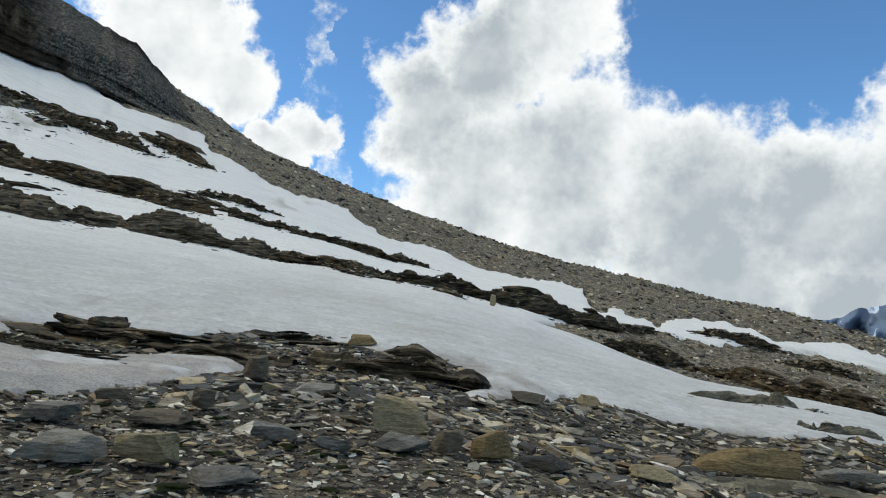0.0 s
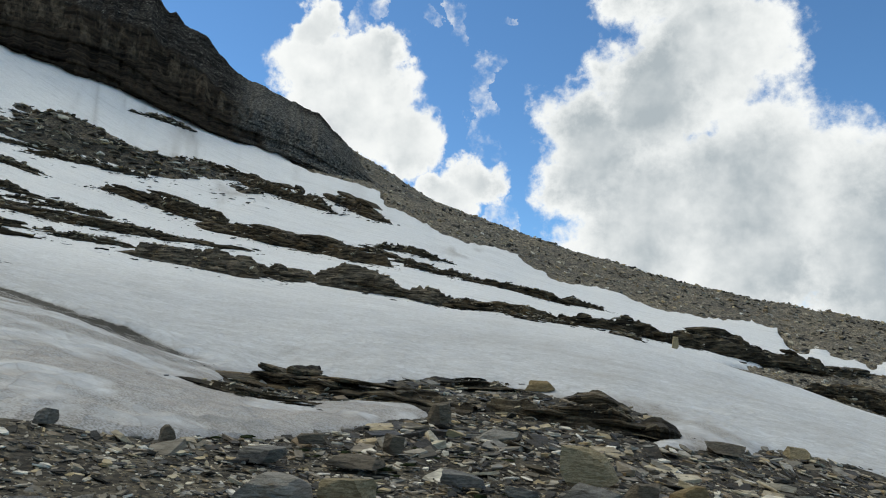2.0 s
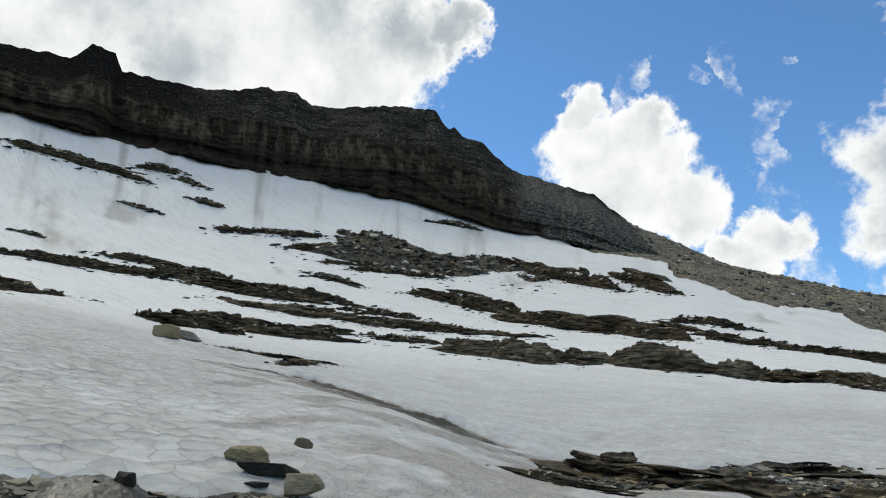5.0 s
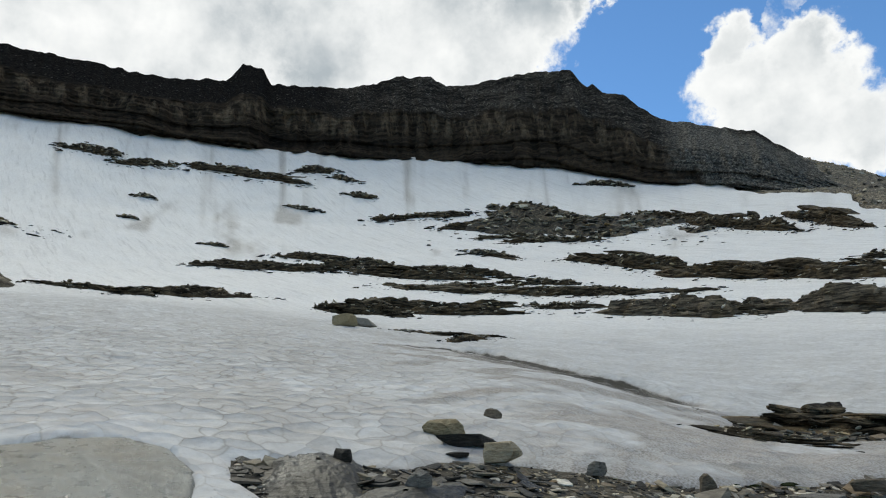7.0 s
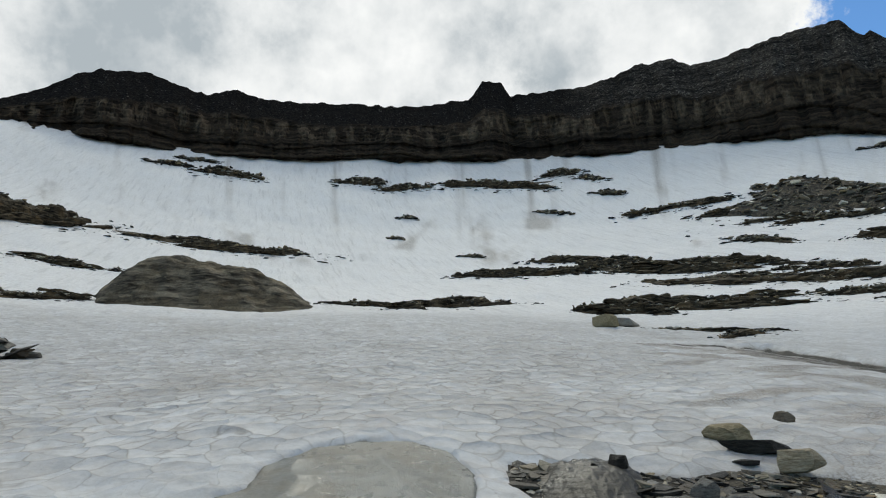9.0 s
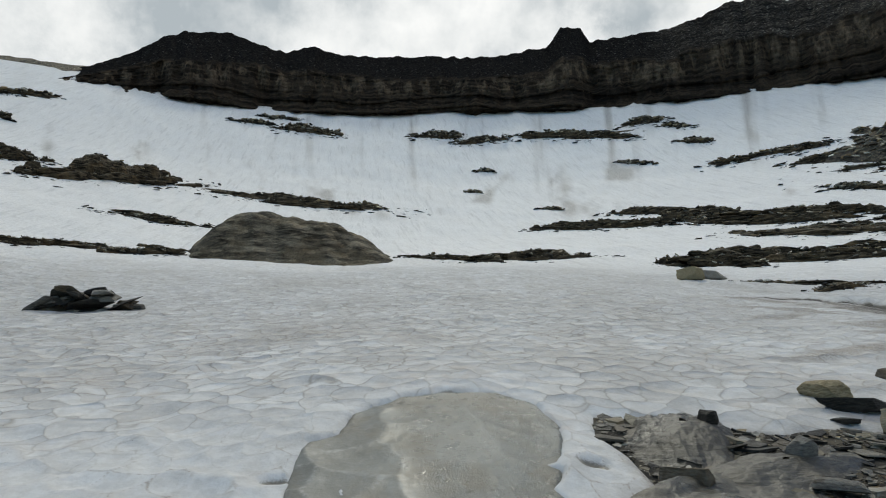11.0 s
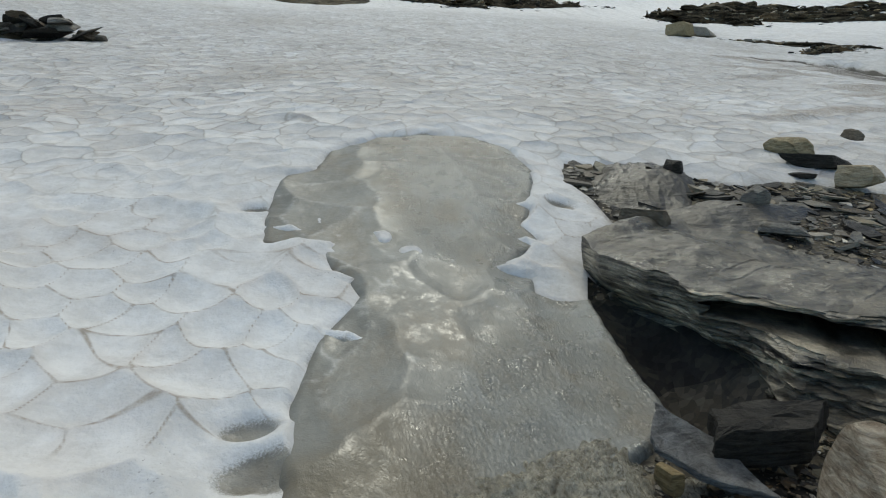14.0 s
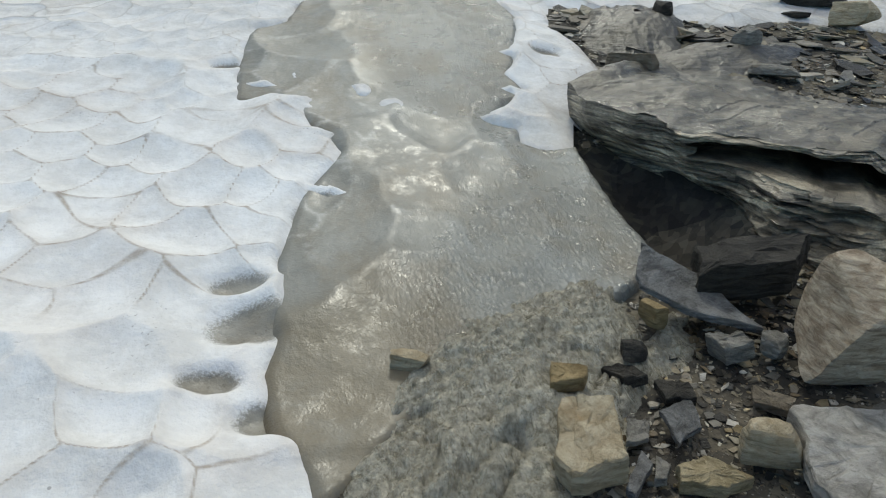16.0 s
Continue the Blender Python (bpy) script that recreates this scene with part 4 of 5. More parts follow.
# ---- stone chips ----
def chip(seed):
    """A small angular slab: the hull of a few points."""
    rng = random.Random(seed)
    bm = bmesh.new()
    flat = rng.uniform(0.06, 0.3)
    n = rng.choice((4, 5, 5, 6))
    slim = rng.uniform(0.28, 0.56)
    skew = rng.uniform(-0.35, 0.35)
    for k in range(n):
        a = 2 * math.pi * (k + rng.uniform(-0.3, 0.3)) / n
        rad = rng.uniform(0.75, 1.25)
        for s in (-1, 1):
            m = rad * rng.uniform(0.8, 1.0)
            y = slim * math.sin(a) * m
            bm.verts.new((0.62 * math.cos(a) * m + skew * y, y, 0.5 * flat * s * rng.uniform(0.45, 1.0)))
    bmesh.ops.convex_hull(bm, input=bm.verts)
    bmesh.ops.delete(bm, geom=[v for v in bm.verts if not v.link_faces], context="VERTS")
    bmesh.ops.triangulate(bm, faces=bm.faces)
    bm.verts.index_update()
    v = np.array([p.co[:] for p in bm.verts])
    f = np.array([[p.index for p in q.verts] for q in bm.faces])
    bm.free()
    return v, f


CHIPS = [chip(600 + i) for i in range(28)]


def turns(rx, ry, rz):
    """Rotation matrices for arrays of small tilts and a heading."""
    c, s, o, l = np.cos, np.sin, np.zeros_like(rx), np.ones_like(rx)
    a = np.stack([np.stack([l, o, o], -1), np.stack([o, c(rx), -s(rx)], -1), np.stack([o, s(rx), c(rx)], -1)], -2)
    b = np.stack([np.stack([c(ry), o, s(ry)], -1), np.stack([o, l, o], -1), np.stack([-s(ry), o, c(ry)], -1)], -2)
    z = np.stack([np.stack([c(rz), -s(rz), o], -1), np.stack([s(rz), c(rz), o], -1), np.stack([o, o, l], -1)], -2)
    return a @ b @ z


def tri_mesh(name, verts, tris, material):
    me = bpy.data.meshes.new(name)
    me.vertices.add(len(verts))
    me.vertices.foreach_set("co", verts.astype(np.float32).reshape(-1))
    me.loops.add(len(tris) * 3)
    me.loops.foreach_set("vertex_index", tris.astype(np.int32).reshape(-1))
    me.polygons.add(len(tris))
    me.polygons.foreach_set("loop_start", np.arange(len(tris), dtype=np.int32) * 3)
    me.materials.append(material)
    me.polygons.foreach_set("use_smooth", [False] * len(tris))
    me.update(calc_edges=True)
    me.validate()
    return me


def chip_mesh(name, place, size, rot, kind):
    """Many chips joined into one mesh."""
    vs, fs, base = [], [], 0
    for k, (v, f) in enumerate(CHIPS):
        sel = np.nonzero(kind == k)[0]
        if not len(sel):
            continue
        p = np.einsum("nij,vj->nvi", rot[sel] * size[sel, None, None], v) + place[sel][:, None, :]
        vs.append(p.reshape(-1, 3))
        fs.append((f[None] + base + np.arange(len(sel))[:, None, None] * len(v)).reshape(-1, 3))
        base += len(sel) * len(v)
    return tri_mesh(name, np.concatenate(vs), np.concatenate(fs), M_STONES)


# ---- ledges ----
STYLE = {  # depth by length, number of beds, how sharply they step, stretch of the length
    "o": (0.16, 6, 0.65, 1.1), "b": (0.2, 9, 0.75, 1.12), "r": (0.2, 3, 0.6, 1.35), "m": (0.5, 4, 0.3, 1.2),
    "n": (0.36, 5, 0.85, 1.2), "s": (0.5, 2, 0.4, 1.15), "d": (0.6, 5, 0.12, 1.15),
}
LABELS = {
    "o": "dark ledge of layered schist in the snow", "b": "broad brown schist ledge with stepped beds", "r": "thin strip of broken schist on the snow",
    "m": "low mound of grey rubble in the snow", "n": "layered grey schist ledge beside the rubble", "s": "smooth grey rock slab in the snow",
    "d": "rounded grey-brown rock dome above the snow",
}


def bed_plate(length, depth, thick, seed):
    """A split leaf of rock with a ragged outline and a worn edge: rings of points and their faces."""
    rng = np.random.RandomState(seed)
    n = 30
    a = np.linspace(0, 2 * math.pi, n, endpoint=False)
    c, s = np.cos(a), np.sin(a)
    wob = 1 + 0.22 * fbm(c * 1.6 + seed, s * 1.6, 3, seed % 83) + rng.uniform(-0.09, 0.09, n)
    ex, ey = np.sign(c) * np.abs(c) ** 1.0 * length / 2 * wob, np.sign(s) * np.abs(s) ** 0.8 * depth / 2 * wob
    rings = []
    for grow, up in ((0.9, -0.25), (0.97, 0.1), (0.93, 0.4), (1.0, 0.62), (0.97, 0.98), (0.75, 1.0), (0.35, 1.06)):
        jag = 1 + rng.uniform(-0.02, 0.02, n)
        rings.append(np.stack([ex * (1 - (1 - grow) * 0.5) * jag, ey * grow * jag, thick * (up + 0.10 * rng.uniform(-1, 1, n) * (up > 0.9))], -1))
    v = np.concatenate(rings + [np.array([[0, 0, thick * 1.05]])])
    # thins out towards its ends, with a ragged upper edge
    ends = np.abs(2 * v[:, 0] / length)
    v[:, 2] *= np.clip(1 - 0.85 * ends ** 2, 0.06, 1) * (1 + 0.3 * fbm(v[:, 0] / (0.22 * length) + seed, v[:, 0] * 0, 3, seed % 79))
    f = grid_faces(len(rings), n, True).tolist()
    top = (len(rings) - 1) * n
    f += [[top + i, top + (i + 1) % n, len(v) - 1] for i in range(n)]
    return v, f


def outcrop(kind, x, y, length, turn, height, seed):
    """A ledge of bedded rock: a low ragged core that dives under the snow all round, with split beds stacked on it, each stepping back."""
    dep, beds, sharp, more = STYLE[kind]
    length = length * more
    depth = max(dep * length, height * 1.3)
    a = radians(turn)
    ux, uy = math.cos(a), math.sin(a)
    vx, vy = -uy, ux
    if vx * x + vy * y < 0:
        vx, vy, ux, uy = -vx, -vy, -ux, -uy
    far = math.hypot(x, y)
    stacked = kind not in "md"
    step = max(far * 0.0016, length / 220)
    nu, nv = int(length * 1.1 / step), max(int(depth * 1.1 / step), 14)
    v, u = np.meshgrid(np.linspace(-0.08, 1.0, nv), np.linspace(-0.55, 0.55, nu), indexing="ij")
    pu, pv = u * length, v * depth
    ragged = fbm(pu / (0.16 * length) + seed, pv / (0.22 * depth), 4, seed % 89, 0.42)
    along = 1 - np.abs(2 * u) ** 1.1
    if kind == "m":
        across = smooth01((v + 0.08) / 0.55) * (1 - smooth01((v - 0.5) / 0.5))
        raw = 0.8 * np.exp(-np.abs((u + 0.2) / np.where(u < -0.2, 0.22, 0.42)) ** 2.6) * across - 0.13 + 0.2 * ragged
    elif kind == "d":
        across = smooth01((v + 0.05) / 0.5) * (1 - smooth01((v - 0.55) / 0.5))
        back = np.where(u < -0.12, 1 - (np.clip(-0.12 - u, 0, 1) / 0.38) ** 2.4, 1 - (np.clip(u + 0.12, 0, 1) / 0.62) ** 2.0)
        back = np.minimum(back, 0.97 + 0.04 * ragged)
        raw = 1.14 * np.clip(back, -0.5, 1) * across - 0.16 + 0.13 * ragged - 0.10 * smooth01((-0.2 - u) / 0.04) * smooth01((0.62 - v) / 0.3)
    else:
        front = v - 0.06 + 0.07 * fbm(pu / (0.09 * length), pu * 0 + seed, 4, seed % 61)
        across = smooth01(front / 0.3) * (1 - smooth01((v - 0.3) / 0.72))
        raw = (np.clip(along, -0.6, 1) * 0.75 + 0.55 * ragged) * across - 0.13
        raw = np.where(raw > 0.4, 0.4 + (raw - 0.4) * 0.45, raw)
    q = raw * beds + 0.5 * fbm(pu / (0.3 * length), pv / depth, 3, seed % 37)
    stepped = (np.floor(q) + smooth01((q - np.floor(q)) * 3.2 - 1.1)) / beds
    h = height * (sharp * stepped + (1 - sharp) * raw)
    grain = height * (0.5 if kind == "d" else 1.0)
    h = h + fbm(pu / (0.5 * grain + 0.05), pv / (0.3 * grain + 0.05), 3, seed % 43, 0.5) * (0.018 if stacked else 0.035) * grain
    wx, wy = x + ux * pu + vx * pv, y + uy * pu + vy * pv
    cover = float(np.clip(snow_height(np.array([x + vx * depth * 0.3]), np.array([y + vy * depth * 0.3]))[0][0], 0, 0.6))
    z = land(wx, wy) + h + cover
    z0 = float(land(x, y))
    faces = grid_faces(nv, nu)
    hf = h.reshape(-1)
    faces = faces[~(hf < -0.16 * height - 0.12)[faces].all(1)]
    verts = np.stack([wx - x, wy - y, z - z0], -1).reshape(-1, 3)
    ob = thing_empty("rock_outcrop", x, y, z0)
    stuff = {"m": M_MOUND, "s": M_SMOOTH, "b": M_LAYERED, "d": M_DOME}.get(kind, M_ROCK)
    used, inv = np.unique(faces, return_inverse=True)
    part = new("rock_core", mesh_of("rock_core", verts[used], inv.reshape(-1, 4), stuff, smooth=kind == "d"))
    part.parent = ob
    rng = np.random.RandomState(seed)
    if stacked:
        levels = {"o": 6, "b": 8, "r": 3, "n": 5, "s": 2}[kind]
        dip = (float(land(x + vx * depth, y + vy * depth)) - z0) / depth * 0.4
        leaf = 0
        for k in range(levels):
            at = -0.5
            while at < 0.5:
                lp = rng.uniform(0.08, 0.42) * (1.5 if kind in "sb" else 1.0)
                mid = at + lp * 0.5
                at += lp * rng.uniform(0.55, 1.0)
                room = max(1 - abs(2 * mid) ** 1.5, 0) * (0.85 + 0.6 * float(fbm(np.array([mid * 5 + seed]), np.array([0.5]), 3, seed % 53)[0]))
                if room < (k + 0.25) / levels or rng.rand() < 0.22:
                    continue
                thick = height / levels * rng.uniform(0.6, 1.5)
                deep = depth * rng.uniform(0.45, 0.75)
                p, f = bed_plate(lp * length, deep, thick, seed * 17 + leaf)
                leaf += 1
                tu, tv = rng.normal(0, 0.035), dip + rng.normal(0, 0.1)
                cu, cv = mid * length, deep * 0.42 + depth * (0.10 * k + rng.uniform(-0.05, 0.06))
                su, sv = cu + p[:, 0], cv + p[:, 1]
                lift = land(x + ux * su, y + uy * su) + height * (0.95 * k / levels - 0.04) + cover * 0.9 + tu * p[:, 0] + tv * (sv - cv) + dip * cv
                w = np.stack([ux * su + vx * sv, uy * su + vy * sv, lift + p[:, 2] - z0], -1)
                part = new("rock_bed", mesh_of("rock_bed", w, f, stuff, smooth=False))
                part.parent = ob
    # broken pieces lying on the ledges
    stand = np.nonzero(hf > 0.03 * height)[0]
    n = {"m": 1500, "d": 0, "s": 10, "r": 320}.get(kind, 260)
    if n and len(stand):
        at = rng.choice(stand, min(n, len(stand) * 3))
        size = far * (0.0016 + (0.014 if kind == "m" else 0.0075) * rng.rand(len(at)) ** 3.0)
        place = verts[at] + np.stack([rng.normal(0, step, len(at)), rng.normal(0, step, len(at)), size * 0.08], -1)
        rot = turns(rng.normal(0, 0.25, len(at)), rng.normal(0, 0.25, len(at)), rng.uniform(0, 6.28, len(at)))
        part = new("rubble", chip_mesh("rubble", place, size, rot, rng.randint(0, len(CHIPS), len(at))))
        part.parent = ob
        tagged(part, kind="stuff")
    # splinters of rock that break the snow round the ledge
    if kind not in "d":
        n = int(np.clip(length * 7, 25, 160))
        su, sv = rng.uniform(-0.62, 0.62, n) * length, (rng.normal(0.1, 0.32, n)) * depth
        px, py = x + ux * su + vx * sv, y + uy * su + vy * sv
        size = far * (0.0022 + 0.0105 * rng.rand(n) ** 3.5)
        shape = turns(rng.normal(0, 0.1, n), rng.normal(0, 0.1, n), rng.normal(a, 0.3, n)) * np.array([1.0, 0.8, 0.7])
        top = snow_height(px, py)[0]
        place = np.stack([px - x, py - y, land(px, py) + np.maximum(top, 0) + size * 0.02 - z0], -1)
        part = new("rubble", chip_mesh("rubble", place, size, shape, rng.randint(0, len(CHIPS), n)))
        part.data.materials.clear()
        part.data.materials.append(M_SPLINTER)
        part.parent = ob
        tagged(part, kind="stuff")
    return tagged(ob, LABELS[kind], "rock outcrop", "rock outcrops")


OUTCROPS = [
    ('b', -35.6, 50.8, 12.3, 17, 3.11),
    ('b', -23.9, 55.8, 16.6, 7, 2.80),
    ('o', -45.8, 51.1, 7.2, 36, 1.03),
    ('o', -53.6, 35.0, 12.0, 84, 1.83),
    ('o', -51.7, 45.5, 10.1, 71, 1.39),
    ('r', -34.2, 25.2, 6.9, 68, 0.35),
    ('o', -66.1, 55.2, 13.2, 62, 1.02),
    ('o', -61.7, 63.7, 10.2, 32, 1.12),
    ('r', -49.6, 61.5, 15.6, 36, 1.20),
    ('o', -61.9, 81.4, 20.7, 1, 3.30),
    ('o', -41.5, 77.4, 25.0, -2, 2.97),
    ('o', -87.2, 49.3, 12.8, 77, 2.56),
    ('o', -77.3, 58.1, 24.0, 40, 2.48),
    ('o', -117.1, 88.3, 23.6, 66, 1.53),
    ('o', -104.4, 91.9, 18.6, 48, 2.40),
    ('m', -84.6, 97.4, 38.8, 30, 6.2),
    ('o', -75.6, 120.0, 20.7, -8, 2.68),
    ('o', -61.8, 115.8, 18.8, -6, 4.04),
    ('o', -52.5, 124.5, 17.9, -31, 3.68),
    ('r', -33.3, 89.6, 9.8, -6, 0.96),
    ('r', -30.1, 95.8, 8.7, 18, 1.18),
    ('r', -25.3, 86.1, 5.6, 13, 0.90),
    ('o', -11.7, 59.0, 9.0, -29, 1.00),
    ('r', -20.1, 83.1, 8.4, 15, 1.00),
    ('o', -10.2, 84.6, 15.6, 20, 1.85),
    ('o', 0.4, 55.2, 2.4, -23, 0.55),
    ('o', -107.2, 138.3, 12.3, 55, 1.84),
    ('o', -86.0, 76.2, 7.8, 37, 1.18),
    ('n', -7.5, 16.6, 5.9, -3, 0.54),
    ('n', -7.5, 12.9, 2.3, 10, 0.24),
    ('o', -7.8, 58.8, 11.7, 13, 1.18),
    ('o', 1.1, 61.3, 10.9, 21, 2.14),
    ('o', 11.2, 67.1, 17.5, 35, 2.37),
    ('o', -5.6, 57.7, 5.3, 3, 0.67),
    ('n', -0.9, 17.4, 3.8, 0, 0.71),
    ('n', -4.8, 22.9, 3.4, 39, 0.27),
    ('o', 15.8, 72.8, 4.3, -22, 1.60),
    ('o', 17.9, 56.7, 8.1, 18, 1.67),
    ('o', 23.1, 54.1, 10.3, -71, 1.7),
    ('o', 26.0, 46.2, 6.0, -48, 1.6),
    ('o', 38.3, 89.1, 9.8, 5, 1.93),
    ('o', 39.6, 72.9, 6.8, -26, 1.65),
    ('s', 12.7, 28.7, 4.3, -17, 0.73),
    ('s', 12.8, 22.4, 2.0, -6, 0.55),
    ('d', -57.4, -2.5, 17.3, 100, 4.49),
    ('o', -58.7, -14.8, 7.1, 122, 1.02),
    ('o', -60.7, 9.4, 11.3, 39, 0.93),
    ('o', -59.2, 19.0, 14.5, 113, 1.57),
    ('o', -107.1, -48.7, 9.8, 121, 3.48),
    ('o', -108.3, -32.0, 26.4, 137, 5.50),
    ('o', -114.0, -5.0, 31.7, 89, 2.38),
    ('o', -83.5, -20.1, 14.2, 101, 1.47),
    ('o', -57.1, -22.0, 11.2, 133, 0.93),
    ('o', -152.7, -70.1, 15.7, 127, 1.81),
    ('o', -135.6, -65.7, 5.4, 93, 1.60),
    ('o', -170.3, -21.7, 9.7, 101, 1.23),
    ('o', -167.8, -7.9, 15.8, 81, 3.01),
    ('o', -176.7, -15.6, 9.4, 95, 1.12),
    ('o', -164.8, 26.6, 13.2, 78, 2.39),
    ('o', -160.1, 36.6, 12.1, 83, 2.05),
    ('o', -154.1, 57.6, 27.1, 64, 2.35),
    ('o', -152.3, 77.4, 10.9, 67, 2.74),
    ('o', -146.3, 82.5, 7.1, 48, 1.34),
    ('o', -136.0, 80.4, 7.2, 46, 1.39),
    ('o', -143.4, 33.2, 4.2, 71, 0.77),
    ('o', -110.8, 36.7, 3.5, 51, 0.50),
    ('o', -133.9, 65.0, 6.7, 50, 0.91),
    ('o', -129.3, 27.5, 3.0, 60, 0.46),
    ('o', -86.2, 76.2, 11.0, 10, 0.98),
    ('o', -90.4, 38.3, 18.5, 64, 2.01),
    ('o', -94.2, 50.2, 17.4, 43, 2.01),
    ('o', -76.4, 55.1, 27.7, 41, 2.26),
    ('r', -60.7, 54.5, 21.1, 35, 1.25),
    ('o', -50.9, 30.9, 6.9, 57, 1.99),
    ('o', -49.2, 40.6, 12.5, 66, 1.39),
    ('r', 22.3, 77.2, 11.4, 42, 0.93),
    ('o', -86.3, 93.0, 15.9, 43, 1.7),
    ('o', -95.0, 91.0, 12.0, 52, 1.8),
    ('r', -30.9, 25.6, 4.4, 112, 0.4),
]
for i, (kind, x, y, length, turn, height) in enumerate(OUTCROPS):
    outcrop(kind, x, y, length, turn, height, 101 + i)


# ---- meltwater channel ----
def build_water():
    x, y = np.meshgrid(np.linspace(-9.7, -2.0, 300), np.linspace(-0.8, 3.4, 180), indexing="ij")
    p = polygon_distance(x, y, POND)
    f1, f2 = sun_cups(x, y, 0.62, 331)
    z = land(x, y) + 0.034 + fbm(x / 0.8, y / 0.8, 3, 131) * 0.012 + 0.075 * (np.minimum(f1, 0.85) ** 2 - 0.25) - 0.12 * smooth01((p - 0.06) / 0.12) - 0.7 * smooth01((0.02 - bare_distance(x, y)) / 0.1)
    f = grid_faces(*x.shape)
    f = f[(p < 0.3).reshape(-1)[f].all(1)]
    used, inv = np.unique(f, return_inverse=True)
    v = np.stack([x, y, z], -1).reshape(-1, 3)[used]
    me = mesh_of("meltwater", v, inv.reshape(-1, 4), M_ICE)
    side = smooth01((y - 0.35 - 0.6 * fbm2(x, y, 1.2, 2, 133)) / 0.9)
    rim = smooth01((0.10 - (f2 - f1)) / 0.1) * smooth01((fbm2(x, y, 0.9, 3, 135) + 0.15) / 0.5) * (1 - 0.6 * side)
    for name, values in (("rim", rim), ("stream", side), ("deep", smooth01((0.5 - f1) / 0.4)), ("silt", smooth01((x + 3.9 + 0.3 * fbm2(x, y, 0.7, 3, 137)) / 0.8) * smooth01((0.95 - y) / 0.5))):
        a = me.attributes.new(name, "FLOAT", "POINT")
        a.data.foreach_set("value", values.reshape(-1)[used].astype(np.float32))
    return tagged(new("meltwater", me), "grey meltwater sheet running over bare ice", "meltwater", kind="structure")


build_water()


# ---- the great slab beside the channel, and the wet rock below it ----
def build_slab():
    """A thick leaf of schist: a smooth top that dips to the channel and a dark face of split beds below its lip."""
    s, v = np.meshgrid(np.linspace(0, 1, 230), np.linspace(0, 1, 130), indexing="ij")
    lip = np.array([(-5.45, 2.15), (-5.0, 2.1), (-4.45, 2.2), (-4.1, 2.35), (-3.75, 2.75), (-3.45, 3.05), (-3.25, 3.4), (-3.15, 3.7)])
    foot = np.array([(-5.45, 2.2), (-4.95, 2.32), (-4.4, 2.5), (-3.95, 2.6), (-3.3, 2.42), (-2.9, 2.66), (-2.7, 3.05), (-2.7, 3.5)])
    k = np.linspace(0, 1, len(lip))
    lx, ly = np.interp(s, k, lip[:, 0]), np.interp(s, k, lip[:, 1])
    fx, fy = np.interp(s, k, foot[:, 0]), np.interp(s, k, foot[:, 1])
    lipz = np.interp(s, k, [0.95, 0.93, 0.87, 0.85, 0.82, 0.76, 0.5, 0.1]) + 0.03 * fbm(s * 9, s * 0, 3, 149)
    # v below 0.6 climbs the face, above it runs back over the top
    up = np.clip(v / 0.6, 0, 1)
    top = np.clip((v - 0.6) / 0.4, 0, 1)
    face = top == 0
    t = up * 9 + 1.6 * fbm(s * 3, up * 1.5, 3, 141)
    ledge = hashed(np.floor(t).astype(np.int64), np.zeros_like(t, dtype=np.int64), 143)
    blocky = hashed(np.floor(t).astype(np.int64), np.floor(s * 9 + ledge * 5).astype(np.int64), 144)
    rough = 0.06 * (ledge - 0.5) + 0.045 * (blocky - 0.5) + 0.05 * fbm(s * 16, up * 9, 4, 145) + 0.03 * fbm(s * 7, up * 30 + s * 6, 3, 146)
    # towards the channel a rounded nose; beyond it a lower leaf that juts out under a deep split and a thin upper leaf
    leafy = smooth01((s - 0.40 - 0.03 * fbm(up * 5, s * 4, 2, 142)) / 0.10)
    rough = rough * smooth01((s - 0.12) / 0.3) * (0.5 + 0.5 * leafy)
    wave = 0.03 * fbm(s * 7, s * 0, 3, 140)
    jut = np.interp(up + wave, [0, 0.4, 0.68, 0.72, 0.86, 0.9, 1.0], [0, 0.2, 0.5, 2.6, 2.6, 0.98, 1.0])
    bulge = smooth01(up / 0.85) ** 0.75 * (1 - leafy) + jut * leafy
    under = 0.22 * np.exp(-((up - 0.1) / 0.16) ** 2) * np.exp(-((s - 0.33) / 0.2) ** 2)
    dx, dy = -0.55, 0.83
    x = np.where(face, fx + (lx - fx) * bulge + dx * (rough + under) * (up < 0.985), lx + dx * top * 2.0)
    y = np.where(face, fy + (ly - fy) * bulge + dy * (rough + under) * (up < 0.985), ly + dy * top * 2.0)
    base = land(fx, fy) - 0.15
    z = np.where(face, base + (lipz - base) * (up * (1 - leafy) + leafy * np.interp(up, [0, 0.4, 0.68, 0.86, 1.0], [0, 0.42, 0.74, 0.9, 1.0])), lipz + np.minimum(top * 0.25, 0.1) + (land(x, y) - 0.06 - lipz) * smooth01((top - 0.25) / 0.75))
    z = z + (0.022 * fbm(x / 0.3, y / 0.3, 4, 147) + 0.02 * np.floor(2.5 * fbm(x / 0.9 + y / 2, y / 0.9, 2, 148)) / 2.5) * smooth01(top / 0.1)
    verts = np.stack([x + 4.2, y - 2.5, z - 0.5], -1).reshape(-1, 3)
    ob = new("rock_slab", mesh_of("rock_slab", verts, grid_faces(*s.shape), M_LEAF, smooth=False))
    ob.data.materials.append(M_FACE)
    # the face below the lip takes the copy with painted shade and lit streaks
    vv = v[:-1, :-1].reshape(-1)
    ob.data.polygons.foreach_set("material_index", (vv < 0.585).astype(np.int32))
    ob.location = (-4.2, 2.5, 0.5)
    return tagged(ob, "great wet schist slab with dark split face", "rock slab")


build_slab()


